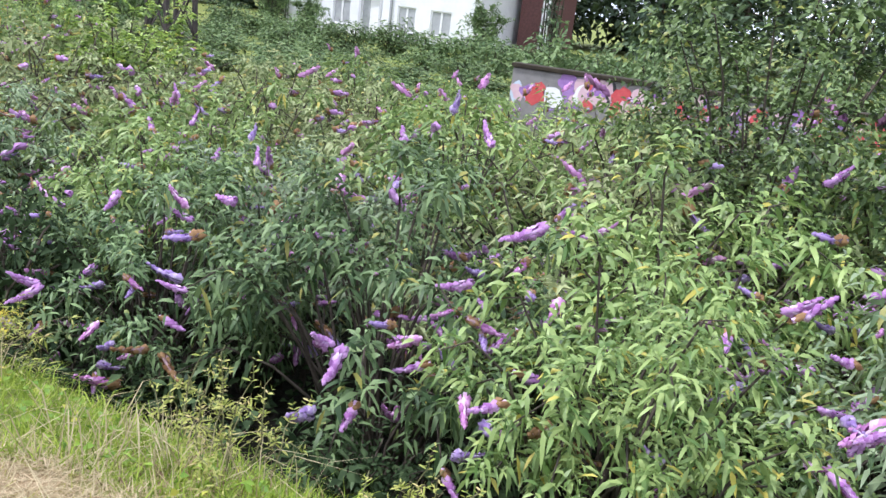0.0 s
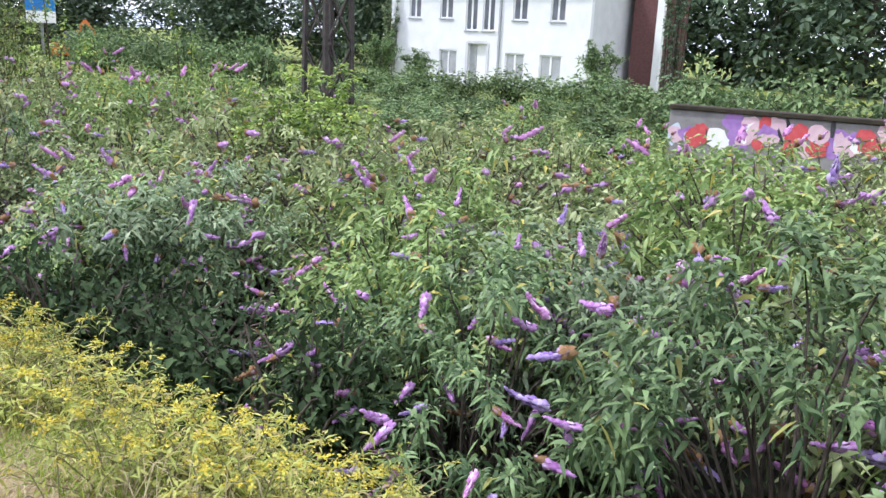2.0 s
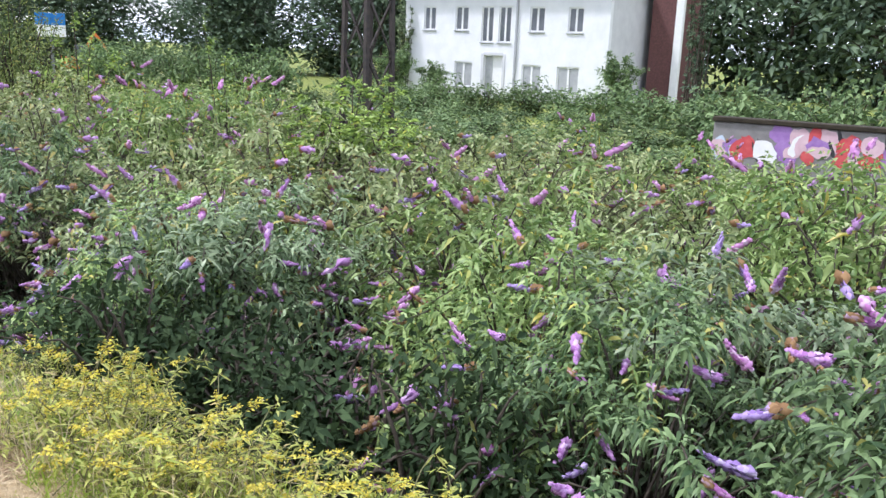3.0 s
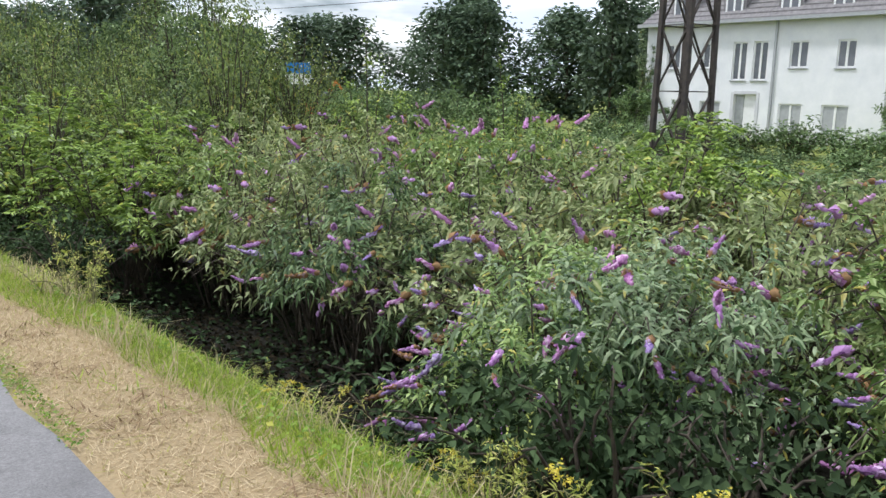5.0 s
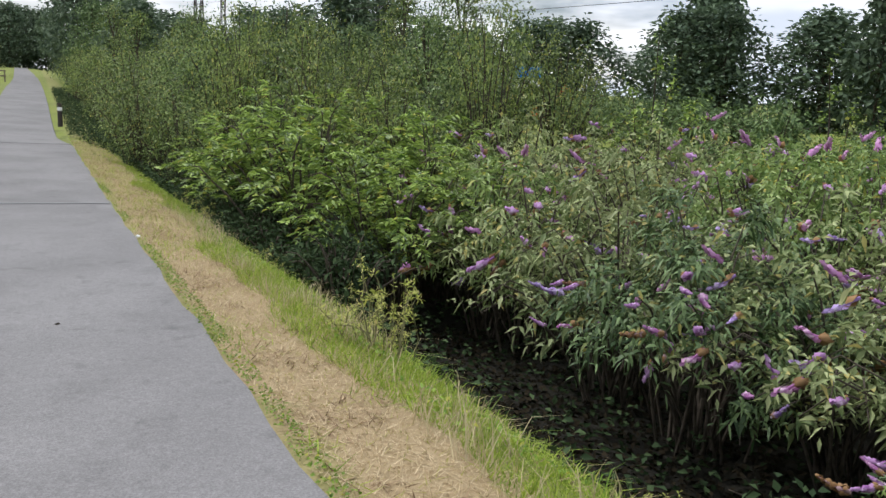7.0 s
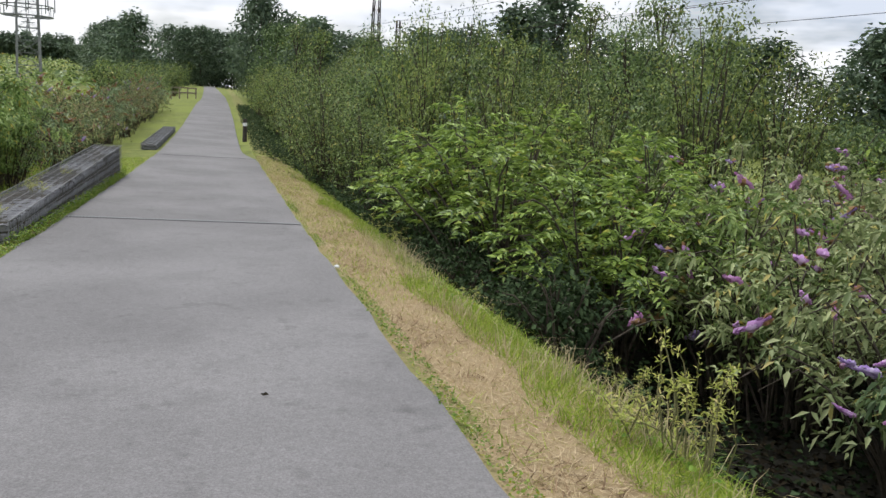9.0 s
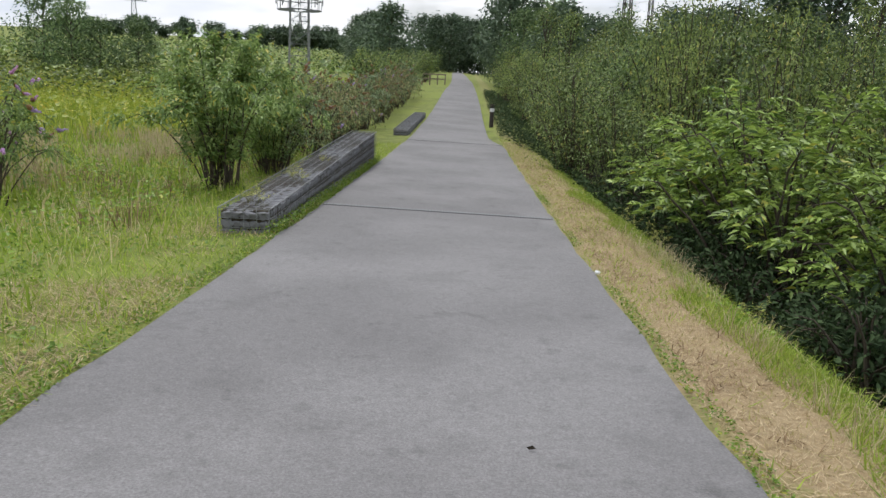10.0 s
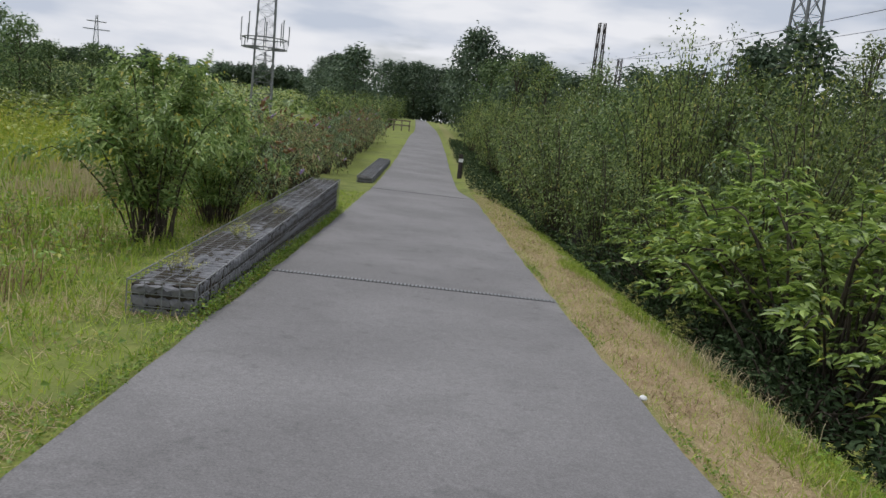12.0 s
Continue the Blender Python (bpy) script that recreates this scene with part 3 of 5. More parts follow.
near_spots, far_spots = [[] for _ in range(5)], [[] for _ in range(3)]
gy = -4.0
while gy < 20.5:
    gx = 4.25 if gy < 5.5 else (4.6 if gy < 11.8 else 4.75)
    while gx < 12.8:
        x, y = gx + rnd.uniform(-0.35, 0.35), gy + rnd.uniform(-0.45, 0.45)
        hollow = (10.3 < y < 16.6 and x < 5.2) or (10.3 < y < 12.4 and x < 6.0) or (6.3 < y < 8.9 and x < 5.0)
        if not hollow and not (x > 9.4 and 10.6 < y < 14.6):
            top = bush_top(x, y)
            s = max(1.3, top + (0.15 if x < 7.2 else float(np.interp(y, [3.0, 6.5, 9], [0.35, 0.2, 0.5]))) - ground_z(x, y)) / 2.1
            spot = (x, y, min(1.25, max(0.85, s)), s)
            if x < 6.0:
                kind = (4 if x < 5.2 and rnd.random() < 0.35 else 1 if noise.noise((x * 0.4, y * 0.4, 7)) > 0.0 else 0) if y < 10.2 else rnd.choice((2, 4, 3))
                if not (10.7 < y < 12.5 and x < 5.3) and not (y > 16.4 and x < 5.5):
                    near_spots[kind].append(spot)
            else:
                far_spots[min(2, max(0, int(1.5 + 2.6 * noise.noise((x * 0.3, y * 0.3, 9)) + rnd.uniform(-0.5, 0.5))))].append(spot)
        gx += 1.5
    gy += 1.45
near_spots[1] += [(5.3, 9.6, 1.0, 1.05), (4.5, 9.45, 0.82, 0.82)]
far_spots[0] += [(-5.9, 20.6, 0.8, 0.95), (-6.9, 19.4, 0.8, 0.9), (-6.6, 21.9, 0.8, 0.95)]
for v in range(5):
    if not near_spots[v]:
        continue
    bush = butterfly_bush(100 + v, mat=(M_BUD, M_BUD2, M_BUD4, M_BUD4, M_BUD4)[v], skirt=0.42 if v < 2 else 0.66)
    scatter(bush, near_spots[v], "flowering butterfly bush with drooping purple panicles in the ditch", "shrub", "butterfly bushes", rnd)
for v in range(3):
    bush = butterfly_bush(140 + v, 1.35, 2.1, 42, 7, 9, (M_BUD2, M_BUD3, M_BUD3)[v], 0.105, 0.036, True, 18, 0.25)
    scatter(bush, far_spots[v], "flowering butterfly bush in the thicket towards the railway", "shrub", "butterfly bushes", rnd)

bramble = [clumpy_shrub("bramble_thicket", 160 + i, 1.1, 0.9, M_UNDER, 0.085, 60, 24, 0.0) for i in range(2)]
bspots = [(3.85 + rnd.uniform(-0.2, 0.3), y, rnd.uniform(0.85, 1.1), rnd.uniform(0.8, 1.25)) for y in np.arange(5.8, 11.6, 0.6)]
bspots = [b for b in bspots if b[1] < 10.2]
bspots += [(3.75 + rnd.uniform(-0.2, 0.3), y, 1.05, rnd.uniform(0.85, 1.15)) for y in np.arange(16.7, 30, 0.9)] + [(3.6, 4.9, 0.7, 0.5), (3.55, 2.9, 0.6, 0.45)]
scatter(bramble[0], bspots[0::2], "low bramble thicket, leaves darkened for the shade under the butterfly bushes", "shrub", "bramble thickets", rnd)
scatter(bramble[1], bspots[1::2], "low bramble thicket, leaves darkened for the shade under the butterfly bushes", "shrub", "bramble thickets", rnd)

# shrubs further along the east side
willow = [clumpy_shrub("willow_shrub", 200 + i, 3.5, 1.75, (M_WILLOW, M_WILLOW2, M_DARKLEAF)[i], (0.085, 0.075, 0.10)[i], 100, 44) for i in range(3)]
wspots = [[] for _ in range(3)]
gy = 23.0
while gy < 75:
    gx = 3.9 if gy < 30 else 3.45
    while gx < 13 - 0.05 * (gy - 23):
        x, y = gx + rnd.uniform(-0.5, 0.5), gy + rnd.uniform(-0.6, 0.6)
        if not (gx < 6 and y < 26.5):
            s = rnd.uniform(0.68, 1.32) * (0.9 if gx < 5.5 else 1.25) * (1.1 if y < 36 else 1.0)
            wspots[min(2, max(0, int(1.5 + 3.0 * noise.noise((x * 0.22, y * 0.22, 4)) + rnd.uniform(-0.6, 0.6))))].append((x + path_x(y), y, min(s, 1.15), s * rnd.uniform(0.9, 1.15)))
        gx += 2.5 if gy < 45 else 3.2
    gy += 2.5 if gy < 45 else 3.4
for i in range(3):
    scatter(willow[i], wspots[i], "dense green willow shrub beside the path", "shrub", "willow shrubs", rnd)

young = [tree("young_birch_tree", 230 + i, 5.6, 1.35, 95, 34, (M_WILLOW, M_DARKLEAF)[i], 0.10, 0.05, 0.12) for i in range(2)]
yspots = [(4.5, 45.5, 1.0, 1.0), (6.6, 30.5, 0.9, 0.85), (8.4, 33.5, 1.0, 0.95), (5.4, 38.0, 0.9, 0.8), (4.4, 56, 1.2, 1.1), (9.6, 27.0, 0.9, 0.95), (12.5, 31.0, 1.1, 1.1), (7.2, 50.0, 1.2, 1.15), (13.5, 38.0, 1.2, 1.2), (10.4, 41.0, 0.9, 0.9)]
scatter(young[0], yspots[0::2], "young birch rising above the path-side shrubs", "tree", "young birch trees", rnd)
scatter(young[1], yspots[1::2], "young birch rising above the path-side shrubs", "tree", "young birch trees", rnd)

elder = [pinnate_shrub(300 + i) for i in range(2)]
scatter(elder[0], [(4.35, 20.4, 1.2, 1.4), (5.0, 18.2, 1.0, 1.2), (6.8, 22.0, 1.2, 1.5), (4.4, 25.6, 1.0, 1.2)], "bright green shrub with feathered leaves on the bank", "shrub", "feather-leaved shrubs", rnd)
scatter(elder[1], [(4.4, 22.9, 1.15, 1.4), (6.2, 19.6, 1.0, 1.35), (9.3, 11.4, 1.0, 1.25), (10.6, 12.5, 0.9, 1.2)], "bright green shrub with feathered leaves on the bank", "shrub", "feather-leaved shrubs", rnd)

sapling = simple_bush("poplar_sapling", 330, 0.8, 4.4, 9, 12, 7, M_PINNATE, 0.09, 0.065, 0.3, 0.4, 0.45, 0.0, r0=0.03)
scatter(sapling, [(10.0, 19.0, 1.0, 1.0), (11.2, 16.2, 0.8, 0.85), (10.6, 14.9, 0.6, 0.7)], "slender poplar sapling with broad light green leaves", "tree", "poplar saplings", rnd)
birch = simple_bush("birch_sapling", 340, 1.5, 4.4, 34, 22, 14, M_DARKLEAF, 0.07, 0.045, 0.4, 0.25, 0.5, 0.1, r0=0.02)
scatter(birch, [(7.6, 1.9, 1.0, 1.0), (7.2, 0.1, 0.9, 0.95)], "young birch with small drooping leaves above the thicket", "tree", "young birches", rnd)

# west side
privet = simple_bush("privet_shrub", 400, 1.6, 2.35, 36, 26, 12, M_BUD2, 0.10, 0.042, 0.45, 0.16, 0.36, 0.2, r0=0.016)
scatter(privet, [(-3.42, 22.9, 1.0, 1.06), (-3.15, 24.9, 0.7, 0.8)], "dark green shrub with bare lower stems behind the stone wall", "shrub", "west side shrubs", rnd)
faded = [butterfly_bush(420 + i, 1.3, 2.0, 38, 7, 9, (M_FADED, M_BUD)[i], 0.11, 0.034, True, 12, 0.12, [0.06, 0.02, 0.06, 0.86]) for i in range(2)]
fspots = []
for y in np.arange(25.6, 66, 2.0):
    fspots.append((-3.35 + rnd.uniform(-0.25, 0.2) - 0.012 * (y - 25), y, 0.9, rnd.uniform(0.9, 1.1) + 0.006 * (y - 25)))
    if rnd.random() < 0.7:
        fspots.append((-5.2 + rnd.uniform(-0.5, 0.5), y + 1.0, 1.05, rnd.uniform(0.85, 1.05)))
scatter(faded[0], [f for k, f in enumerate(fspots) if k % 3], "faded butterfly bush with brown seed heads beside the path", "shrub", "faded butterfly bushes", rnd)
scatter(faded[1], fspots[0::3], "faded butterfly bush with brown seed heads beside the path", "shrub", "faded butterfly bushes", rnd)
low = clumpy_shrub("hawthorn_shrub", 440, 2.6, 1.5, M_WILLOW, 0.12, 110, 24, 0.1)
scatter(low, [(-4.4, 68, 1.2, 1.2), (-5.0, 74, 1.4, 1.3), (-5.6, 81, 1.5, 1.4), (-7.6, 77, 1.6, 1.4), (-8.4, 86, 1.7, 1.6), (-6.2, 96, 1.6, 1.6), (-4.6, 104, 1.3, 1.4), (-4.9, 114, 1.5, 1.7)], "rough green shrub in the hedge along the far path", "shrub", "far path shrubs", rnd)

# far trees
tA = [tree("deciduous_tree", 500 + i, 13, 4.4, 300, 11, M_TREE, 0.56) for i in range(3)]
tB = [tree("deciduous_tree", 510 + i, 9, 3.4, 220, 14, M_TREE2, 0.36) for i in range(2)]
tC = tree("conifer_tree", 520, 12, 2.4, 140, 14, M_TREE, 0.6, conical=1.0)
A = []
for y in np.arange(-12, 58, 7.0):
    low_end = 0.68 if y > 40 else 1.0
    A.append((54 + rnd.uniform(-2, 2), y + rnd.uniform(-2, 2), rnd.uniform(1.0, 1.2), rnd.uniform(0.75, 1.05) * low_end))
    A.append((63 + rnd.uniform(-2, 2), y + 3.5 + rnd.uniform(-2, 2), rnd.uniform(1.1, 1.3), rnd.uniform(0.95, 1.25) * low_end))
for k in range(13):
    A.append((51 - k * 3.2 + rnd.uniform(-1.5, 1.5), 52 + k * 3.6 + rnd.uniform(-2, 2), rnd.uniform(0.9, 1.1), rnd.uniform(0.56, 0.72)))
    if k % 2:
        A.append((58 - k * 3.2 + rnd.uniform(-2, 2), 66 + k * 3.6 + rnd.uniform(-3, 3), rnd.uniform(1.0, 1.2), rnd.uniform(0.6, 0.8)))
for k in range(9):
    A.append((7.5 + k * 0.7 + rnd.uniform(-1, 1), 76 + k * 9 + rnd.uniform(-2, 2), rnd.uniform(0.7, 0.9), rnd.uniform(0.5, 0.72)))
for k in range(9):
    A.append((-11 - k * 1.6 + rnd.uniform(-1, 1), 120 + k * 9 + rnd.uniform(-2, 2), rnd.uniform(0.8, 1.0), rnd.uniform(0.6, 0.8)))
A += [(4.6, 101, 0.8, 0.9), (7.6, 104, 0.7, 0.78), (22, 62, 0.9, 0.8), (18.5, 60, 0.8, 0.7), (5.0, 118, 0.9, 1.0), (-4.2, 226, 1.3, 1.1), (-0.8, 222, 1.2, 1.0), (-7.5, 224, 1.2, 1.0)]
for k in range(6):
    A.append((-11 + k * 3.4, 208 + rnd.uniform(-6, 6), 1.15, 1.0))
for i in range(3):
    scatter(tA[i], A[i::3], "dark green broadleaf tree in a distant wood", "tree", "distant trees", rnd)
B = [(-27, 67, 0.65, 0.66), (-24.6, 66, 0.55, 0.5), (-22.8, 68, 0.5, 0.52), (-30.5, 70, 0.7, 0.75), (-34, 66, 0.7, 0.66), (-39, 72, 0.8, 0.8), (-46, 76, 0.8, 0.8)] + [ (9, 52, 0.55, 0.6), (13, 60, 0.7, 0.75), (18, 55, 0.7, 0.7), (7, 80, 0.8, 0.9), (5.5, 92, 0.8, 0.9)]
scatter(tB[0], B[0::2], "round green broadleaf tree at the meadow edge", "tree", "meadow trees", rnd)
scatter(tB[1], B[1::2], "round green broadleaf tree at the meadow edge", "tree", "meadow trees", rnd)
scatter(tC, [(52, 60, 1, 1), (55, 66, 1, 1.1), (50, 44, 0.9, 0.95)], "dark pointed conifer in a distant wood", "tree", "distant conifers", rnd)

ridge = clumpy_shrub("hillside_tree", 620, 9.0, 4.5, M_TREE, 1.1, 70, 16, 0.0)
rs = [(-150 + k * 4.6 + rnd.uniform(-1.5, 1.5), 300 + rnd.uniform(-8, 8), rnd.uniform(0.8, 1.2), rnd.uniform(0.6, 1.1)) for k in range(28)]
rs += [(-60 + k * 4.5 + rnd.uniform(-1, 1), 250 + rnd.uniform(-5, 5), 1.0, rnd.uniform(0.55, 0.9)) for k in range(10)]
scatter(ridge, rs, "dark tree in the distant line along the hill", "tree", "hillside trees", rnd)

hedge = [clumpy_shrub("hedge_shrub", 600 + i, 2.0, 1.6, M_TREE2, 0.19, 90, 17, 0.0) for i in range(2)]
hs = [(30.5 + rnd.uniform(-0.5, 0.5), y + rnd.uniform(-0.4, 0.4), 1.15, rnd.uniform(0.6, 0.85)) for y in np.arange(11, 31, 1.9)]
hs += [(27.0 + rnd.uniform(-1.2, 1.2), y, 1.0, rnd.uniform(0.4, 0.55)) for y in np.arange(8, 31, 2.2)]
hs += [(25.0 + rnd.uniform(-2, 3), y, 1.2, rnd.uniform(0.6, 0.9)) for y in np.arange(-3, 12, 1.6)]
hs += [(20.5 + rnd.uniform(-0.6, 0.6), y, 1.0, rnd.uniform(0.35, 0.5)) for y in np.arange(9.5, 22, 1.8)]
hs += [(24.0 + rnd.uniform(-1.2, 1.2), y, 1.1, rnd.uniform(0.4, 0.6)) for y in np.arange(10, 32, 2.6)]
hs += [(22.5 + rnd.uniform(-0.6, 0.6), y, 1.2, rnd.uniform(1.1, 1.3)) for y in np.arange(-6, 9.5, 2.2)]
hs += [(26 + k * 0.5 + rnd.uniform(-0.6, 0.6), 31 + k * 2.0, 1.35, rnd.uniform(1.05, 1.35)) for k in range(12)]
scatter(hedge[0], hs[0::2], "dense green hedge shrub beside the railway", "shrub", "railway hedge", rnd)
scatter(hedge[1], hs[1::2], "dense green hedge shrub beside the railway", "shrub", "railway hedge", rnd)


# ---- house ----
M_PLASTER = material("white_plaster", (0.74, 0.75, 0.78), (0.84, 0.84, 0.86), 1.5, 0.85, 0.2, 80)
# the white plaster again, greyed to hold the side wall's shade
M_SHADEPLASTER = material("shaded_side_plaster", (0.55, 0.55, 0.58), (0.66, 0.66, 0.68), 1.5, 0.85, 0.2, 80)
M_ROOF = material("grey_roof_tile", (0.16, 0.15, 0.16), (0.27, 0.26, 0.26), 6, 0.8, 0.3, 40)
M_WHITE = material("white_paint", (0.78, 0.78, 0.78), (0.86, 0.86, 0.86), 6, 0.5)
M_GLASS = material("dark_window_glass", (0.10, 0.11, 0.13), (0.16, 0.17, 0.19), 2, 0.08, spec=0.6)
M_CURTAIN = material("pale_curtained_glass", (0.35, 0.36, 0.38), (0.48, 0.49, 0.5), 3, 0.25, spec=0.5)
M_BRICK = material("dark_red_brick", (0.10, 0.05, 0.05), (0.17, 0.08, 0.075), 12, 0.9, 0.4, 60)
M_ZINC = material("grey_zinc", (0.35, 0.36, 0.38), (0.48, 0.49, 0.5), 8, 0.5, metal=0.4)
HX, HY0, HY1, HZ0, HZ1 = 37.5, 20.0, 32.1, -0.35, 5.35


def window(parent, y0, y1, z0, z1, mat, name="window", sill=True):
    """A recessed casement of two panes in a white frame, in the west wall at x = HX."""
    w = new(name)
    w.parent = parent
    x = HX
    part("frame", boxes(((x + 0.06, y0, z0), (x + 0.14, y0 + 0.07, z1)), ((x + 0.06, y1 - 0.07, z0), (x + 0.14, y1, z1)),
                        ((x + 0.06, y0 + 0.07, z1 - 0.07), (x + 0.14, y1 - 0.07, z1)), ((x + 0.06, y0 + 0.07, z0), (x + 0.14, y1 - 0.07, z0 + 0.07)),
                        ((x + 0.055, (y0 + y1) / 2 - 0.05, z0 + 0.07), (x + 0.14, (y0 + y1) / 2 + 0.05, z1 - 0.07))), M_WHITE, w)
    ym = (y0 + y1) / 2
    for a, b in ((y0 + 0.07, ym - 0.05), (ym + 0.05, y1 - 0.07)):
        part("pane", boxes(((x + 0.09, a, z0 + 0.07), (x + 0.11, b, z1 - 0.07))), mat, w)
    if sill:
        part("sill", boxes(((x - 0.07, y0 - 0.05, z0 - 0.06), (x + 0.06, y1 + 0.05, z0)), bevel=0.01), M_ZINC, w)
    return w


def build_house():
    house = new("house")
    tagged(house, "white plastered two-storey house with dormers behind the railway hedge", "house")
    # openings by rows: y0, y1, z0, z1
    up = [(30.05, 30.85, 3.2, 4.42), (27.95, 28.8, 3.2, 4.42), (26.4, 27.15, 2.62, 4.42), (25.35, 26.1, 2.62, 4.42), (23.45, 24.3, 3.18, 4.38), (21.35, 22.18, 3.16, 4.36)]
    lo = [(27.6, 28.75, 0.3, 1.6), (23.5, 24.62, 0.3, 1.56), (21.4, 22.62, 0.3, 1.54)]
    door = (25.75, 26.9, -0.25, 1.95)
    # west wall cut in columns and rows round the openings
    bm = bmesh.new()
    holes = up + lo + [door]
    ys = sorted({HY0, HY1, *[h[0] for h in holes], *[h[1] for h in holes]})
    zs = sorted({HZ0, HZ1, *[h[2] for h in holes], *[h[3] for h in holes]})
    for a, b in zip(ys, ys[1:]):
        run = None
        for c, d in zip(zs, zs[1:]):
            open_ = any(h[0] - 1e-6 <= a and b <= h[1] + 1e-6 and h[2] - 1e-6 <= c and d <= h[3] + 1e-6 for h in holes)
            if open_:
                if run:
                    box(bm, (HX, a, run[0]), (HX + 0.3, b, run[1]))
                run = None
            else:
                run = (run[0] if run else c, d)
        if run:
            box(bm, (HX, a, run[0]), (HX + 0.3, b, run[1]))
    part("wall", bm, M_PLASTER, house, "white plastered front wall")
    part("wall", boxes(((HX + 0.3, HY0, HZ0), (HX + 9, HY0 + 0.3, HZ1)), ((HX + 0.3, HY1 - 0.3, HZ0), (HX + 9, HY1, HZ1)), ((HX + 8.7, HY0 + 0.3, HZ0), (HX + 9, HY1 - 0.3, HZ1))), M_SHADEPLASTER, house, "white plastered side walls with shade in their colour")
    part("floor", boxes(((HX + 0.3, HY0 + 0.3, 2.2), (HX + 8.7, HY1 - 0.3, 2.4)), ((HX + 0.3, HY0 + 0.3, HZ0), (HX + 8.7, HY1 - 0.3, HZ0 + 0.1))), M_SHADEPLASTER, house)
    part("plinth", boxes(((HX - 0.03, HY0 - 0.03, -0.9), (HX + 9.03, HY1 + 0.03, HZ0 - 0.002))), M_ZINC, house, "dark grey plinth")
    for y0, y1, z0, z1 in up:
        window(house, y0, y1, z0, z1, M_GLASS)
    for y0, y1, z0, z1 in lo:
        window(house, y0, y1, z0, z1, M_CURTAIN)
    d = new("door")
    d.parent = house
    part("door_leaf", boxes(((HX + 0.2, door[0], door[2]), (HX + 0.26, door[1] - 0.45, door[3]))), M_WHITE, d)
    part("side_light", boxes(((HX + 0.2, door[1] - 0.42, door[2]), (HX + 0.24, door[1], door[3]))), M_CURTAIN, d)
    part("surround", boxes(((HX - 0.04, door[0] - 0.14, door[2]), (HX - 0.003, door[0], door[3] + 0.1)), ((HX - 0.04, door[1], door[2]), (HX - 0.003, door[1] + 0.14, door[3] + 0.1)), ((HX - 0.04, door[0], door[3] + 0.02), (HX - 0.003, door[1], door[3] + 0.16))), M_SHADEPLASTER, d, "grey moulded door surround")
    bm = bmesh.new()
    bar(bm, (HX - 0.06, 25.0, -0.3), (HX - 0.06, 25.0, HZ1), 0.1)
    part("downpipe", bm, M_ZINC, house, "grey downpipe")
    # roof: steep tiled front with an eaves gutter, hipped
    e, r = 0.35, 2.6
    V = [(HX - e, HY0 - e, HZ1), (HX - e, HY1 + e, HZ1), (HX + 9 + e, HY1 + e, HZ1), (HX + 9 + e, HY0 - e, HZ1),
         (HX + r, HY0 + 1.2, HZ1 + 3.0), (HX + r, HY1 - 1.2, HZ1 + 3.0), (HX + 9 - r, HY1 - 1.2, HZ1 + 3.0), (HX + 9 - r, HY0 + 1.2, HZ1 + 3.0)]
    mesh_object("roof", V, [(0, 4, 5, 1), (1, 5, 6, 2), (2, 6, 7, 3), (3, 7, 4, 0), (4, 7, 6, 5), (0, 1, 2, 3)], M_ROOF, house, "grey tiled mansard roof")
    part("gutter", boxes(((HX - e - 0.14, HY0 - e, HZ1 - 0.06), (HX - e - 0.005, HY1 + e, HZ1 + 0.1))), M_ZINC, house)
    bm = bmesh.new()
    for k in range(12):
        f = (k + 0.5) / 12
        x0 = HX - e + (r + e) * f
        bar(bm, (x0, HY0 - e + 1.5 * f, HZ1 + 3.0 * f + 0.02), (x0, HY1 + e - 1.5 * f, HZ1 + 3.0 * f + 0.02), 0.05, 0.05)
    part("tile_course", bm, M_ROOF, house)
    for yc in (22.2, 24.6, 27.4, 30.3):
        dm = new("dormer")
        dm.parent = house
        part("cheeks", boxes(((HX + 0.25, yc - 0.6, HZ1 + 0.35), (HX + 2.2, yc + 0.6, HZ1 + 1.9)), bevel=0.02), M_ROOF, dm)
        part("dormer_frame", boxes(((HX + 0.19, yc - 0.45, HZ1 + 0.5), (HX + 0.247, yc - 0.36, HZ1 + 1.7)), ((HX + 0.19, yc + 0.36, HZ1 + 0.5), (HX + 0.247, yc + 0.45, HZ1 + 1.7)), ((HX + 0.19, yc - 0.05, HZ1 + 0.5), (HX + 0.247, yc + 0.05, HZ1 + 1.7)), ((HX + 0.19, yc - 0.36, HZ1 + 0.42), (HX + 0.247, yc + 0.36, HZ1 + 0.5))), M_WHITE, dm)
        part("dormer_glass", boxes(((HX + 0.2, yc - 0.36, HZ1 + 0.5), (HX + 0.235, yc - 0.05, HZ1 + 1.7)), ((HX + 0.2, yc + 0.05, HZ1 + 0.5), (HX + 0.235, yc + 0.36, HZ1 + 1.7))), M_GLASS, dm)
    return house


build_house()
annex = new("brick_annex")
tagged(annex, "dark red brick building with a white downpipe beside the house", "building")
part("wall", boxes(((HX + 4.2, 18.35, -0.9), (HX + 9, 19.6, 5.45))), M_BRICK, annex)
part("parapet", boxes(((HX + 4.1, 18.25, 5.452), (HX + 9.1, 19.7, 5.6))), M_ZINC, annex)
part("downpipe", boxes(((HX + 4.1, 17.95, -0.9), (HX + 4.4, 18.34, 6.2)), bevel=0.03), M_WHITE, annex, "broad white pipe")

# ---- catenary tower beside the railway ----
M_STEEL = material("dark_rusty_steel", (0.035, 0.032, 0.032), (0.075, 0.06, 0.052), 10, 0.75, 0.2, 60)
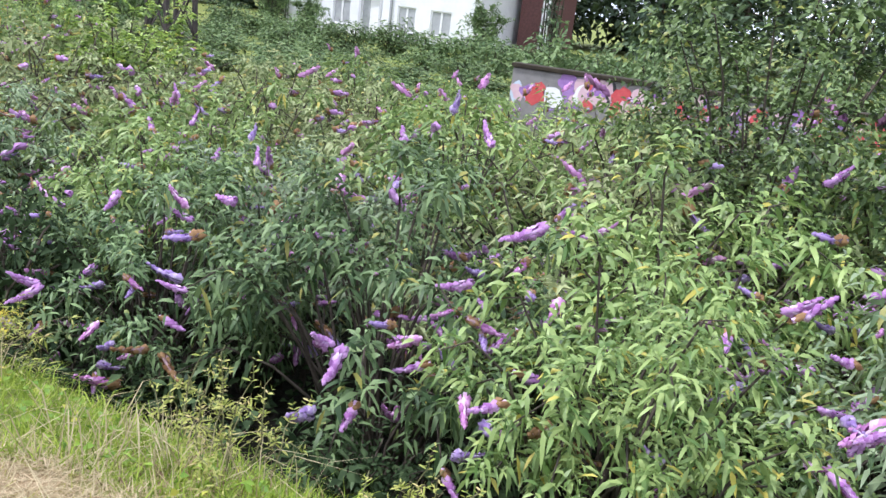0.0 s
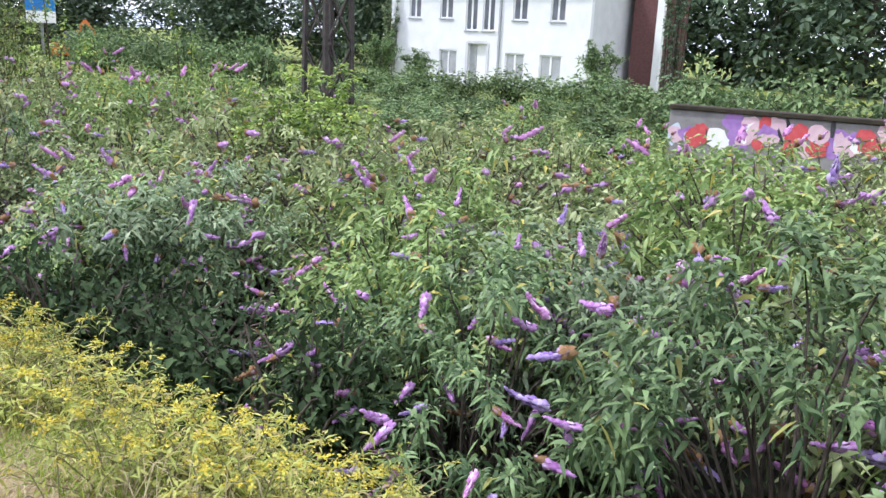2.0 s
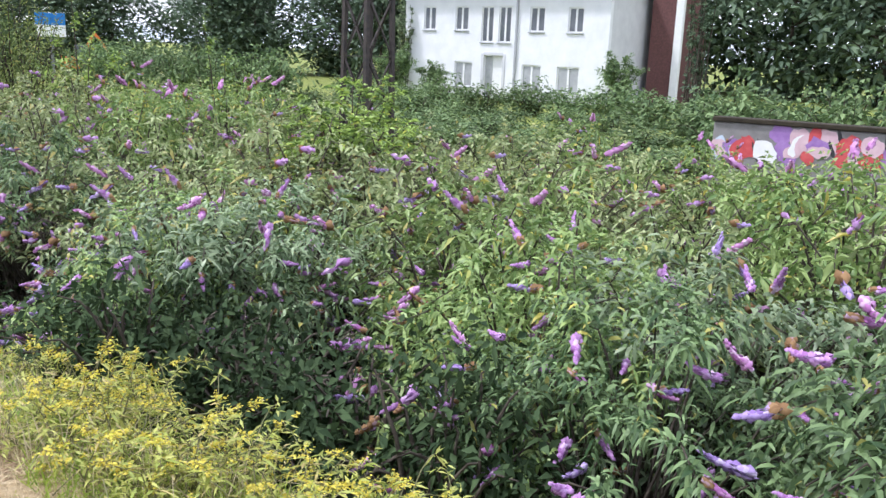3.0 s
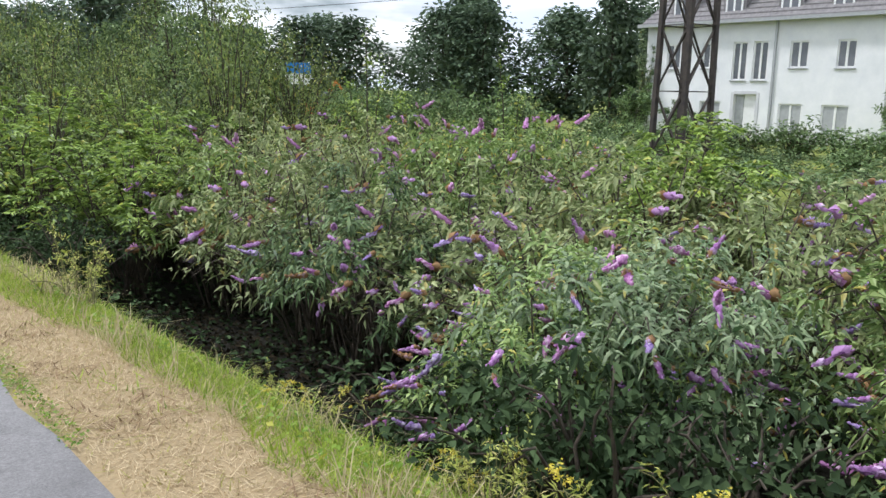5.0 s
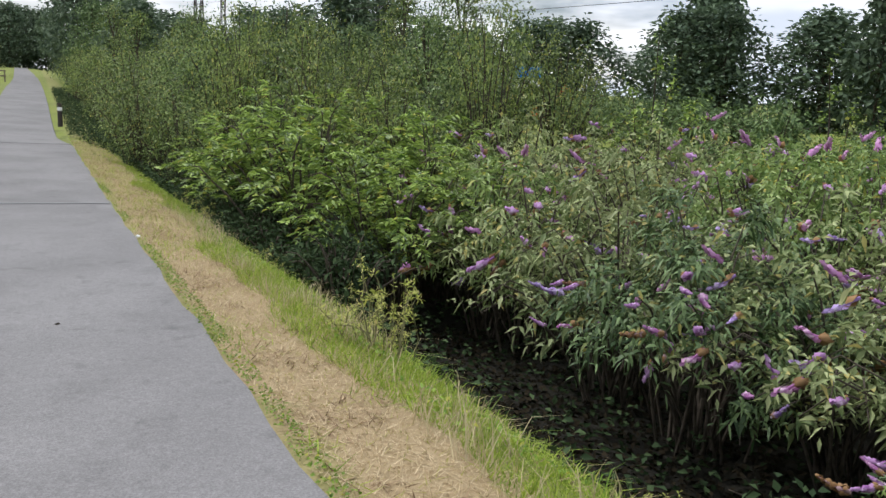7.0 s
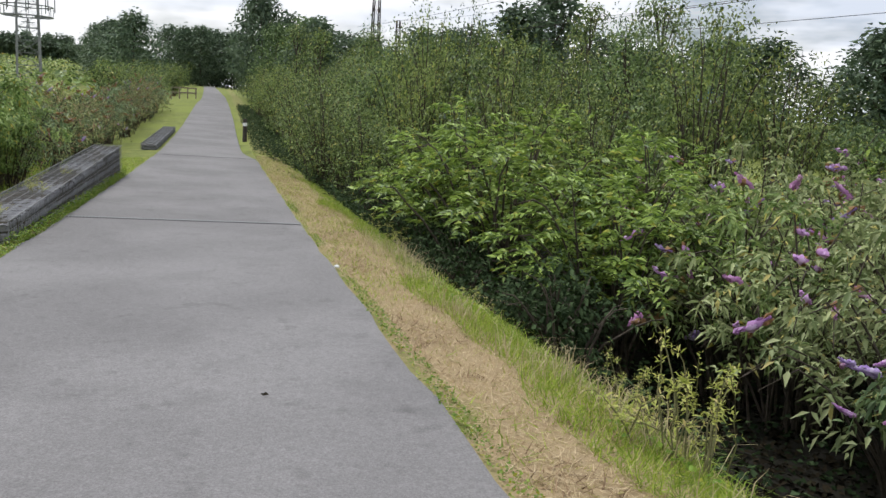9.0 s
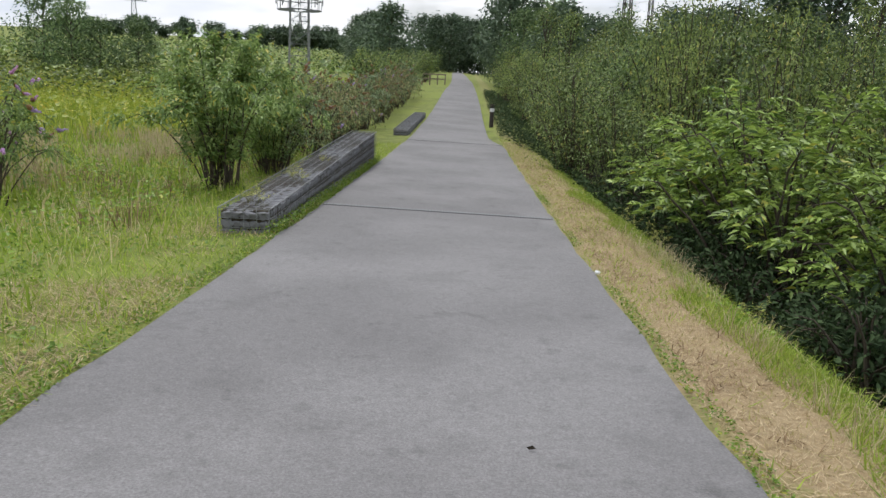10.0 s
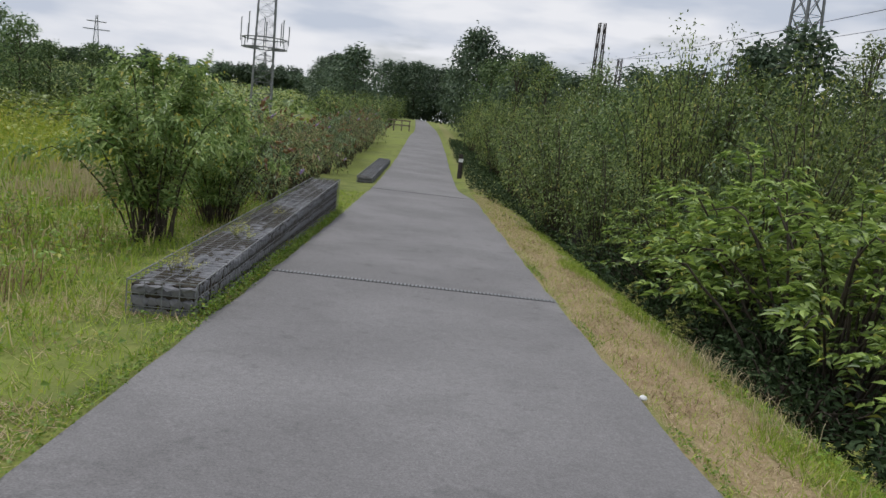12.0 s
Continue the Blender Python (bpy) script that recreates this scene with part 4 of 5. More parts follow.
M_GALV = material("grey_galvanised_steel", (0.16, 0.17, 0.18), (0.26, 0.27, 0.28), 8, 0.6)


def lattice_tower(name, x, y, z, h, base, top, leg, brace, panels, mat, turn, label, category):
    """Four tapering legs with crossed braces on each side."""
    t = new(name)
    t.matrix_basis = pose(x, y, z, 0, 0, turn)
    tagged(t, label, category)
    q = [(-1, -1), (1, -1), (1, 1), (-1, 1)]

    def at(i, f):
        w = (base + (top - base) * f) / 2
        return (q[i][0] * w, q[i][1] * w, h * f)
    for i in range(4):
        bm = bmesh.new()
        bar(bm, at(i, 0), at(i, 1), leg)
        part("leg", bm, mat, t)
    for i in range(4):
        j = (i + 1) % 4
        for k in range(panels):
            a, b = k / panels, (k + 1) / panels
            for p, q2 in ((at(i, a), at(j, b)), (at(j, a), at(i, b)), (at(i, b), at(j, b))):
                bm = bmesh.new()
                bar(bm, p, q2, brace, brace * 0.4)
                part("brace", bm, mat, t)
    return t


lattice_tower("catenary_tower", 11.95, 13.27, ground_z(11.95, 13.27) - 0.1, 11.0, 0.66, 0.42, 0.075, 0.034, 11, M_STEEL, -9, "dark steel lattice railway mast rising from the thicket", "mast")

# ---- gabions ----
M_STONE = material("grey_gabion_stone", (0.10, 0.105, 0.12), (0.29, 0.295, 0.315), 16, 0.85, 0.7, 50, c=(0.19, 0.19, 0.20))
M_WIRE = material("galvanised_wire", (0.17, 0.175, 0.185), (0.30, 0.31, 0.32), 20, 0.55, metal=0.4)


def stone_mesh(seed):
    r = random.Random(seed)
    bm = bmesh.new()
    bmesh.ops.create_icosphere(bm, subdivisions=1, radius=0.066)
    for v in bm.verts:
        v.co *= r.uniform(0.78, 1.15)
        v.co.z *= 0.75
    me = bpy.data.meshes.new("stone")
    bm.to_mesh(me)
    bm.free()
    me.materials.append(M_STONE)
    return me


STONES = [stone_mesh(i) for i in range(6)]


def gabion(x0, x1, y0, y1, z_base, z_top, seed, label):
    """A wire basket filled with stones, following the path's fall."""
    g = new("gabion_wall")
    tagged(g, label, "gabion wall", "gabion walls")
    n = max(4, int((y1 - y0) / 0.5))
    V, F = [], []
    rnd2 = random.Random(seed)
    for k in range(n + 1):
        y = y0 + (y1 - y0) * k / n
        zb, zt = z_base(y), z_top(y)
        for x, z in ((x0, zb), (x1, zb), (x1, zt), (x0, zt)):
            j = 0.012
            V.append((x + rnd2.uniform(-j, j), y, z + rnd2.uniform(-j, j)))
    for k in range(n):
        a, b = 4 * k, 4 * k + 4
        for i in range(4):
            F.append((a + i, a + (i + 1) % 4, b + (i + 1) % 4, b + i))
    F += [(3, 2, 1, 0), (4 * n, 4 * n + 1, 4 * n + 2, 4 * n + 3)]
    mesh_object("stone_core", V, F, M_SOIL, g)
    # broken stones packed against the top, the path side and the near end
    count = 0
    y = y0 + 0.04
    rest_v, rest_f = [], []
    while y < y1 - 0.04:
        zb, zt = z_base(y), z_top(y)
        cells = [(x0 + (i + 0.5) * (x1 - x0) / 4, zt - 0.015) for i in range(4)] + [(x1 - 0.015, zb + (i + 0.5) * (zt - zb) / 3) for i in range(3)]
        if y < y0 + 0.1:
            cells += [(x0 + (i + 0.5) * (x1 - x0) / 5, zb + (j + 0.5) * (zt - zb) / 3) for i in range(5) for j in range(3)]
        for n_cell, (x, z) in enumerate(cells):
            shape = (1.2, 1.5, 0.5) if n_cell < 4 else ((0.5, 1.4, 1.1) if n_cell < 7 else (1.1, 0.5, 1.0))
            data = STONES[rnd2.randrange(6)]
            m = Matrix.LocRotScale(Vector((x, y0 + 0.004 if n_cell > 6 else y + rnd2.uniform(-0.02, 0.02), z)), Euler((rnd2.uniform(-0.15, 0.15), rnd2.uniform(-0.15, 0.15), rnd2.uniform(-0.3, 0.3))), Vector(shape) * rnd2.uniform(0.85, 1.15))
            if count < 290:
                st = new("stone", data)
                st.parent = g
                st.matrix_local = m
            else:
                k0 = 12 * len(rest_v)
                rest_v.append([tuple(m @ v.co) for v in data.vertices])
                rest_f += [tuple(k0 + i for i in p.vertices) for p in data.polygons]
            count += 1
        y += 0.125
    if rest_v:
        assert all(len(v) == 12 for v in rest_v)
        tagged(mesh_object("stone_fill", [p for v in rest_v for p in v], rest_f, M_STONE, g), kind="stuff")
    bm = bmesh.new()
    e = 0.035
    m = int((y1 - y0) / 0.1)
    for k in range(m + 1):
        y = y0 - e + (y1 - y0 + 2 * e) * k / m
        w = 0.008 if k % 20 == 0 else 0.004
        c = [(x0 - e, y, z_base(y)), (x0 - e, y, z_top(y) + e), (x1 + e, y, z_top(y) + e), (x1 + e, y, z_base(y))]
        for p, q in zip(c, c[1:]):
            bar(bm, p, q, w)
    for x, f in [(x0 - e, 1), (x1 + e, 1), (x1 + e, 0.66), (x1 + e, 0.33), (x0 + (x1 - x0) * 0.25, 1), (x0 + (x1 - x0) * 0.5, 1), (x0 + (x1 - x0) * 0.75, 1)]:
        edge = x in (x0 - e, x1 + e) and f == 1
        for k in range(n):
            ya, yb = y0 - e + (y1 - y0 + 2 * e) * k / n, y0 - e + (y1 - y0 + 2 * e) * (k + 1) / n
            za = z_base(ya) + (z_top(ya) + e - z_base(ya)) * f
            zb = z_base(yb) + (z_top(yb) + e - z_base(yb)) * f
            bar(bm, (x, ya, za), (x, yb, zb), 0.008 if edge else 0.004)
    for k in range(5):
        x = x0 - e + (x1 - x0 + 2 * e) * k / 4
        bar(bm, (x, y0 - e, z_base(y0)), (x, y0 - e, z_top(y0) + e), 0.006)
    for f in (0.33, 0.66):
        z = z_base(y0) + (z_top(y0) + e - z_base(y0)) * f
        bar(bm, (x0 - e, y0 - e, z), (x1 + e, y0 - e, z), 0.006)
    part("wire_mesh", bm, M_WIRE, g, "thin galvanised wire grid")
    return g


gabion(-2.09, -1.64, 18.47, 28.0, lambda y: path_z(y) - 0.02, lambda y: 0.03 + (y - 18.47) * 0.018, 5, "long low wire basket wall filled with grey stone at the path edge")
gabion(-2.1, -1.66, 38.2, 49.5, lambda y: path_z(y) - 0.05, lambda y: path_z(y) + 0.2, 6, "far low stone-filled wire basket wall at the path edge")


# ---- grass and weeds ----
def blades(name, n, region, size, width, mat, seed, lie=0.35, label="", keep=None, parent=None):
    """Grass blades, the long ones bent; region gives x, y places."""
    rng = np.random.default_rng(seed)
    xy = region(rng, n)
    if keep is not None:
        xy = xy[keep(xy[:, 0], xy[:, 1])]
    n = len(xy)
    z = np.array([ground_z(float(x), float(y)) for x, y in xy])
    P = np.stack([xy[:, 0], xy[:, 1], z + 0.004], 1)
    h = size * rng.uniform(0.5, 1.35, n)
    d = rng.normal(0, lie, (n, 2))
    M = P + np.stack([d[:, 0] * h * 0.4, d[:, 1] * h * 0.4, h * 0.62], 1)
    T = P + np.stack([d[:, 0] * h * 1.25, d[:, 1] * h * 1.25, h * np.clip(1 - 0.45 * (d ** 2).sum(1) ** 0.5, 0.25, 1)], 1)
    a = rng.uniform(0, math.pi, n)
    S = np.stack([np.cos(a), np.sin(a), np.zeros(n)], 1) * (width * rng.uniform(0.6, 1.3, n))[:, None]
    if size < 0.1:
        V = np.stack([P - S, P + S, T], 1).reshape(-1, 3)
        F = np.arange(3 * n).reshape(-1, 3)
    else:
        V = np.stack([P - S, P + S, M + S * 0.7, M - S * 0.7, T], 1).reshape(-1, 3)
        F = (np.arange(n)[:, None, None] * 5 + np.array([[0, 1, 2], [0, 2, 3], [3, 2, 4]])[None]).reshape(-1, 3)
    ob = fast_mesh(name, V, F, mat, parent)
    return tagged(ob, label, "grass", kind="stuff")


def rect(x0, x1, y0, y1, bias=1.0):
    def region(rng, n):
        return np.stack([rng.uniform(x0, x1, n), y0 + (y1 - y0) * rng.uniform(0, 1, n) ** bias], 1)
    return region


def patch(x, y, s=1.6, off=0.0):
    return np.array([noise.noise((float(a) * s, float(b) * s, off)) for a, b in zip(x, y)])


blades("dry_grass", 125000, rect(1.54, 2.75, 0.3, 38, 1.5), 0.042, 0.003, M_DRY, 1, 0.9, "short straw-coloured mown grass along the path",
       lambda x, y: (x - 1.5 < 0.62 + 0.5 * patch(x, y, 0.75) + np.interp(y, [5, 8, 10.5, 12, 15, 19], [0, 0.25, 0.2, 0.04, 0.1, 0.34])))
blades("green_grass", 72000, rect(2.05, 3.14, 0.3, 30, 1.2), 0.088, 0.004, M_GRASS, 2, 0.5, "bright green grass on the ditch bank",
       lambda x, y: x - 1.5 > 0.52 + 0.5 * patch(x, y, 0.75) + np.interp(y, [5, 8, 10.5, 12, 15, 19], [0, 0.25, 0.2, 0.04, 0.1, 0.34]))
blades("verge_grass", 9000, rect(1.5, 2.6, 16, 40), 0.06, 0.004, M_GRASS, 3, 0.6, "thin yellow-green grass along the path")
blades("tall_dry_grass", 4800, rect(2.15, 2.85, 0.3, 20), 0.24, 0.0028, M_HAY, 4, 0.55, "tufts of tall bleached grass on the bank", lambda x, y: patch(x, y, 1.3, 3) > 0.05)
blades("bank_grass", 9000, rect(2.85, 3.4, 0.3, 24), 0.15, 0.004, M_GRASS, 5, 0.6, "grass hanging into the dark ditch")
blades("west_grass", 38000, rect(-4.2, -1.52, 6, 34, 1.2), 0.095, 0.0045, M_GRASS, 6, 0.55, "yellow-green grass on the west verge")
blades("west_dry_grass", 12000, rect(-3.4, -1.6, 12.5, 26, 1.3), 0.06, 0.004, M_DRY, 7, 0.8, "patches of dry grass on the west verge", lambda x, y: patch(x, y, 0.8, 9) > 0.08)
blades("meadow_grass", 28000, rect(-22, -4.0, 6, 56, 1.05), 0.34, 0.014, M_GRASS, 8, 0.4, "rough unmown meadow grass")
blades("bleached_meadow_grass", 9000, rect(-14, -6, 22, 34), 0.55, 0.010, M_HAY, 9, 0.3, "tall bleached grass patch in the meadow", lambda x, y: patch(x, y, 0.3, 2) > -0.15)


def weed_leaves(name, n, region, size, mat, seed, label, lift=0.02, keep=None):
    rng = np.random.default_rng(seed)
    xy = region(rng, n)
    if keep is not None:
        xy = xy[keep(xy[:, 0], xy[:, 1])]
    n = len(xy)
    z = np.array([ground_z(float(x), float(y)) for x, y in xy]) + rng.uniform(0, lift, n)
    D = unit(np.stack([rng.normal(0, 1, n), rng.normal(0, 1, n), rng.uniform(0.0, 0.9, n)], 1))
    V, F = leaf_arrays(np.stack([xy[:, 0], xy[:, 1], z], 1), D, size * rng.uniform(0.6, 1.4, n), size * 0.7 * rng.uniform(0.7, 1.2, n), 0.2, rng, light=True)
    return tagged(fast_mesh(name, V, F, mat), label, "plants", kind="stuff")


weed_leaves("edge_weeds", 5200, rect(1.5, 1.62, 0.3, 24), 0.022, M_CLOVER, 21, "low green weeds creeping over the asphalt edge", 0.03, lambda x, y: patch(x, y, 0.9, 5) > -0.15)
weed_leaves("west_edge_weeds", 4200, rect(-1.66, -1.49, 12.5, 28), 0.026, M_CLOVER, 22, "low green weeds along the west path edge", 0.04)
weed_leaves("gabion_weeds", 2600, rect(-1.62, -1.5, 18.3, 28.2), 0.03, M_CLOVER, 28, "green weeds along the foot of the stone wall", 0.13)
weed_leaves("west_herbs", 9000, rect(-5.5, -1.7, 12.5, 30), 0.045, M_CLOVER, 26, "low leafy herbs among the west verge grass", 0.08, lambda x, y: patch(x, y, 1.1, 6) > 0.0)
weed_leaves("bank_herbs", 5200, rect(2.3, 3.1, 0.5, 26), 0.04, M_CLOVER, 27, "low leafy herbs among the bank grass", 0.08, lambda x, y: patch(x, y, 1.1, 6) > -0.05)
weed_leaves("undergrowth", 12000, rect(3.2, 8.0, -2, 26), 0.085, M_UNDER, 23, "bramble undergrowth with the ditch's shade in its leaf colour", 0.35, lambda x, y: (y < 9.5) | (y > 17.3) | (patch(x, y, 1.7, 20) > 0.22))
weed_leaves("leaf_litter", 9000, rect(3.1, 7.2, 9.0, 17.8), 0.075, M_LITTER, 33, "leaf litter coloured near-black for the shade on the ditch floor", 0.05)
blades("ditch_grass", 1500, rect(3.15, 3.7, 8.5, 18), 0.22, 0.005, M_CLOVER, 34, 0.6, "loose grass reaching down into the ditch", lambda x, y: patch(x, y, 1.5, 22) > 0.0)
blades("west_tall_grass", 5200, rect(-7.5, -2.3, 13, 31), 0.26, 0.004, M_HAY, 31, 0.5, "tufts of tall pale grass on the west verge", lambda x, y: patch(x, y, 0.9, 12) > 0.12)
blades("west_green_tufts", 9000, rect(-8.0, -2.2, 13, 32), 0.22, 0.006, M_GRASS, 32, 0.5, "tufts of taller green grass on the west verge", lambda x, y: patch(x, y, 0.7, 15) > 0.0)
blades("goldenrod_meadow", 17000, rect(-42, -7, 33, 80), 0.75, 0.028, M_MEADOW, 29, 0.25, "tall yellow-green goldenrod meadow")
blades("matted_hay", 5200, rect(1.6, 2.35, 1.2, 6.2), 0.095, 0.003, M_HAY, 30, 1.2, "matted bleached grass beside the path", lambda x, y: patch(x, y, 1.4, 8) > -0.1)
weed_leaves("meadow_herbs", 17000, rect(-42, -7, 33, 80), 0.2, M_MEADOW, 24, "yellow-green goldenrod meadow", 1.0)
weed_leaves("meadow_brambles", 9000, rect(-34, -12, 52, 70), 0.30, M_WILLOW2, 25, "bright green bramble bank behind the meadow", 1.6, lambda x, y: patch(x, y, 0.12, 4) > -0.1)


M_BROWN = leafy("brown_dead_grass", (0.13, 0.085, 0.05), (0.34, 0.24, 0.15), None, 0.0, 0.15, 0.8, 0.1)
blades("brown_clippings", 16000, rect(1.6, 2.75, 1, 30, 1.2), 0.06, 0.005, M_BROWN, 44, 1.2, "clumps of brown dead grass clippings on the verge", lambda x, y: patch(x, y, 1.5, 31) > 0.1)
blades("verge_tufts", 9000, rect(1.56, 2.75, 1, 34, 1.2), 0.075, 0.0045, M_GRASS, 45, 0.7, "green tufts among the mown straw", lambda x, y: patch(x, y, 1.1, 37) > 0.12)
blades("west_straw", 22000, rect(-3.1, -1.55, 12.5, 26, 1.3), 0.06, 0.0045, M_DRY, 46, 0.9, "straw-coloured mown grass on the west verge", lambda x, y: patch(x, y, 0.55, 41) > 0.02)
weed_leaves("west_rough_herbs", 14000, rect(-9.5, -3.0, 14.5, 31), 0.06, M_CLOVER, 47, "dark green rough herbs in the unmown meadow", 0.32, lambda x, y: patch(x, y, 0.5, 43) > -0.05 + np.interp(x, [-4, -3], [0, 0.3]))
blades("west_brown_stalks", 7000, rect(-9.5, -3.0, 15, 31), 0.34, 0.006, M_BROWN, 48, 0.5, "brown seed stalks in the unmown meadow", lambda x, y: patch(x, y, 0.6, 47) > 0.1)
weed_leaves("hill_scrub", 9000, rect(-95, -9, 82, 240), 0.6, M_WILLOW, 41, "rough yellow-green scrub covering the hillside", 1.3, lambda x, y: patch(x, y, 0.05, 4) > -0.25)
weed_leaves("hill_brambles", 5000, rect(-80, -8, 80, 200), 0.8, M_DARKLEAF, 42, "dark brambles on the hillside", 1.8, lambda x, y: patch(x, y, 0.06, 14) > 0.1)
# dark leaves added along the far verge in place of the shrubs' shade
weed_leaves("verge_scrub", 22000, rect(1.2, 3.4, 24, 80), 0.09, M_UNDER, 43, "low growth added as the shade at the foot of the shrubs", 0.3, lambda x, y: x > np.interp(y, [24, 34, 40], [2.75, 2.5, 1.6]) + 0.3 * patch(x, y, 0.8, 2))


def goldenrod(seed, H=0.55, n=26, spread=0.28):
    """A clump of leaning leafy stems with plumes of yellow florets."""
    rng = np.random.default_rng(seed)
    g = new("goldenrod")
    st = arching_stems(rng, spread * 1.6, H, n, 6, 0.2)
    V, F = tube_arrays(st, 0.004, 0.002, 3)
    tagged(fast_mesh("stalk", V, F, M_STEM, g), kind="stuff")
    P, D, L = twigs_from(rng, st, 7, 0.1, 0.07, 0.1)
    V, F = leaves_on(rng, P, D, L, 3, 0.06, 0.012, 0.35, light=True)
    fast_mesh("foliage", V, F, M_GOLD, g)
    P, D, L = twigs_from(rng, st[::2], 7, 0.72, 0.06, 0.2)
    V, F = leaves_on(rng, P, D, L, 6, 0.016, 0.013, 0.1, light=True)
    tagged(fast_mesh("flower_plume", V, F, M_GOLDF, g, "small golden yellow florets"), kind="stuff")
    return g


gold = [goldenrod(700 + i) for i in range(2)]
gspots = [(rnd.uniform(2.2, 3.0), rnd.uniform(4.6, 7.4), rnd.uniform(0.8, 1.15), rnd.uniform(0.55, 0.95)) for _ in range(20)]
scatter(gold[0], gspots[0::2], "yellow goldenrod clump on the grassy bank", "plant", "goldenrod clumps", rnd)
scatter(gold[1], gspots[1::2] + [(2.85, 9.7, 0.7, 0.6), (3.1, 8.6, 0.7, 0.8)], "yellow goldenrod clump on the grassy bank", "plant", "goldenrod clumps", rnd)


def tall_weed(seed, H=0.6):
    rng = np.random.default_rng(seed)
    w = new("tall_weed")
    st = arching_stems(rng, 0.34, H, 15, 7, 0.1)
    V, F = tube_arrays(st, 0.005, 0.002, 4)
    tagged(fast_mesh("stalk", V, F, M_STEM, w), kind="stuff")
    P, D, L = twigs_from(rng, st, 8, 0.3, 0.06, 0.4)
    V, F = leaves_on(rng, P, D, L, 4, 0.04, 0.010, 0.2)
    fast_mesh("foliage", V, F, M_GOLD, w)
    return w


weed = tall_weed(720)
scatter(weed, [(2.62, 12.95, 1.15, 1.2), (2.8, 13.3, 0.9, 1.0), (3.02, 14.3, 0.9, 0.9), (2.95, 3.4, 0.9, 0.9), (3.3, 8.5, 0.9, 1.1), (2.75, 3.0, 0.9, 0.8), (2.9, 2.3, 0.8, 0.7), (3.05, 8.3, 0.8, 0.9), (3.1, 10.6, 0.7, 0.6), (3.0, 17.6, 0.8, 0.6), (2.9, 21.0, 0.9, 0.8), (2.95, 23.6, 0.9, 0.7)],
        "leggy pale green weed on the bank edge", "plant", "bank weeds", rnd)

for x, y, sc in ((-1.85, 18.85, 0.36), (-1.95, 19.05, 0.3), (-1.75, 20.6, 0.34), (-1.9, 20.85, 0.3), (-1.8, 22.6, 0.22)):
    copy_thing(weed, Matrix.LocRotScale(Vector((x, y, 0.02 + (y - 18.47) * 0.018)), Euler((0, 0, y * 7)), Vector((sc * 1.2, sc * 1.2, sc))))

# ---- drain, leaf, stone on the path ----
M_IRON = material("cast_iron", (0.03, 0.03, 0.03), (0.07, 0.07, 0.068), 30, 0.6, metal=0.3)


def drain(y, label):
    d = new("drain_channel")
    tagged(d, label, "drain", "drain channels")
    z = path_z(y) + 0.014
    part("channel", boxes(((-1.49, y - 0.05, z - 0.02), (1.49, y + 0.05, z + 0.002))), M_IRON, d)
    me = None
    for k in range(74):
        x = -1.46 + k * 0.04
        if me is None:
            bm = boxes(((-0.011, -0.045, 0), (0.011, 0.045, 0.006)))
            me = bpy.data.meshes.new("grate_bar")
            bm.to_mesh(me)
            bm.free()
            me.materials.append(M_WIRE)
        b = new("grate_bar", me)
        b.parent = d
        b.location = (x, y, z + 0.002)
    d.rotation_euler = (0, math.radians(1.0), 0)
    return d


drain(20.87, "narrow cast-iron slotted drain across the asphalt path")
drain(36.0, "far narrow slotted drain across the asphalt path")
dry_leaf = mesh_object("dry_leaf", [(0, 0, 0.005), (0.05, 0.03, 0.03), (0.09, 0, 0.012), (0.05, -0.03, 0.02), (-0.04, 0.01, 0.02)], [(0, 1, 2), (0, 2, 3), (0, 1, 4)], M_SOIL)
dry_leaf.scale = (0.32, 0.32, 0.6)
dry_leaf.location = (0.63, 13.6, path_z(13.6) + 0.004)
tagged(dry_leaf, "small dark curled leaf on the asphalt", "leaf")


def pebble(x, y, r):
    bm = bmesh.new()
    bmesh.ops.create_icosphere(bm, subdivisions=2, radius=r)
    for v in bm.verts:
        v.co *= 1 + 0.25 * noise.noise(v.co * 30)
        v.co.z *= 0.7
    me = bpy.data.meshes.new("pebble")
    bm.to_mesh(me)
    bm.free()
    me.materials.append(M_WHITE)
    ob = new("pebble", me)
    ob.location = (x, y, path_z(y) - 0.02 + r * 0.5)
    return tagged(ob, "small pale stone at the asphalt edge", "stone")


pebble(1.53, 17.5, 0.026)

# ---- railway side ----
M_CONC = material("weathered_concrete", (0.20, 0.19, 0.185), (0.30, 0.29, 0.28), 3, 0.9, 0.3, 60, c=(0.26, 0.25, 0.24))
M_RED = material("red_spray_paint", (0.50, 0.06, 0.07), (0.62, 0.12, 0.12), 5, 0.6)
M_PINK = material("pale_pink_spray_paint", (0.60, 0.40, 0.45), (0.70, 0.52, 0.56), 5, 0.6)
M_PALEBLUE = material("pale_blue_spray_paint", (0.45, 0.55, 0.66), (0.60, 0.68, 0.76), 5, 0.6)
M_BLACK = material("black_spray_paint", (0.03, 0.03, 0.035), (0.06, 0.06, 0.06), 5, 0.6)
M_BALLAST = material("track_ballast", (0.10, 0.09, 0.08), (0.22, 0.20, 0.18), 30, 0.95, 0.9, 25, bump_dist=0.05)
M_RAIL = material("rusty_rail", (0.10, 0.06, 0.045), (0.20, 0.13, 0.10), 10, 0.6, metal=0.5)
M_WOOD = material("grey_weathered_wood", (0.16, 0.13, 0.10), (0.28, 0.24, 0.19), 9, 0.85, 0.3, 40)

wall = new("graffiti_wall")
tagged(wall, "low concrete railway wall covered in red and white graffiti", "wall")
part("slab", boxes(((18, -9, -1.2), (18.35, 8.9, 0.66)), bevel=0.02), M_CONC, wall)
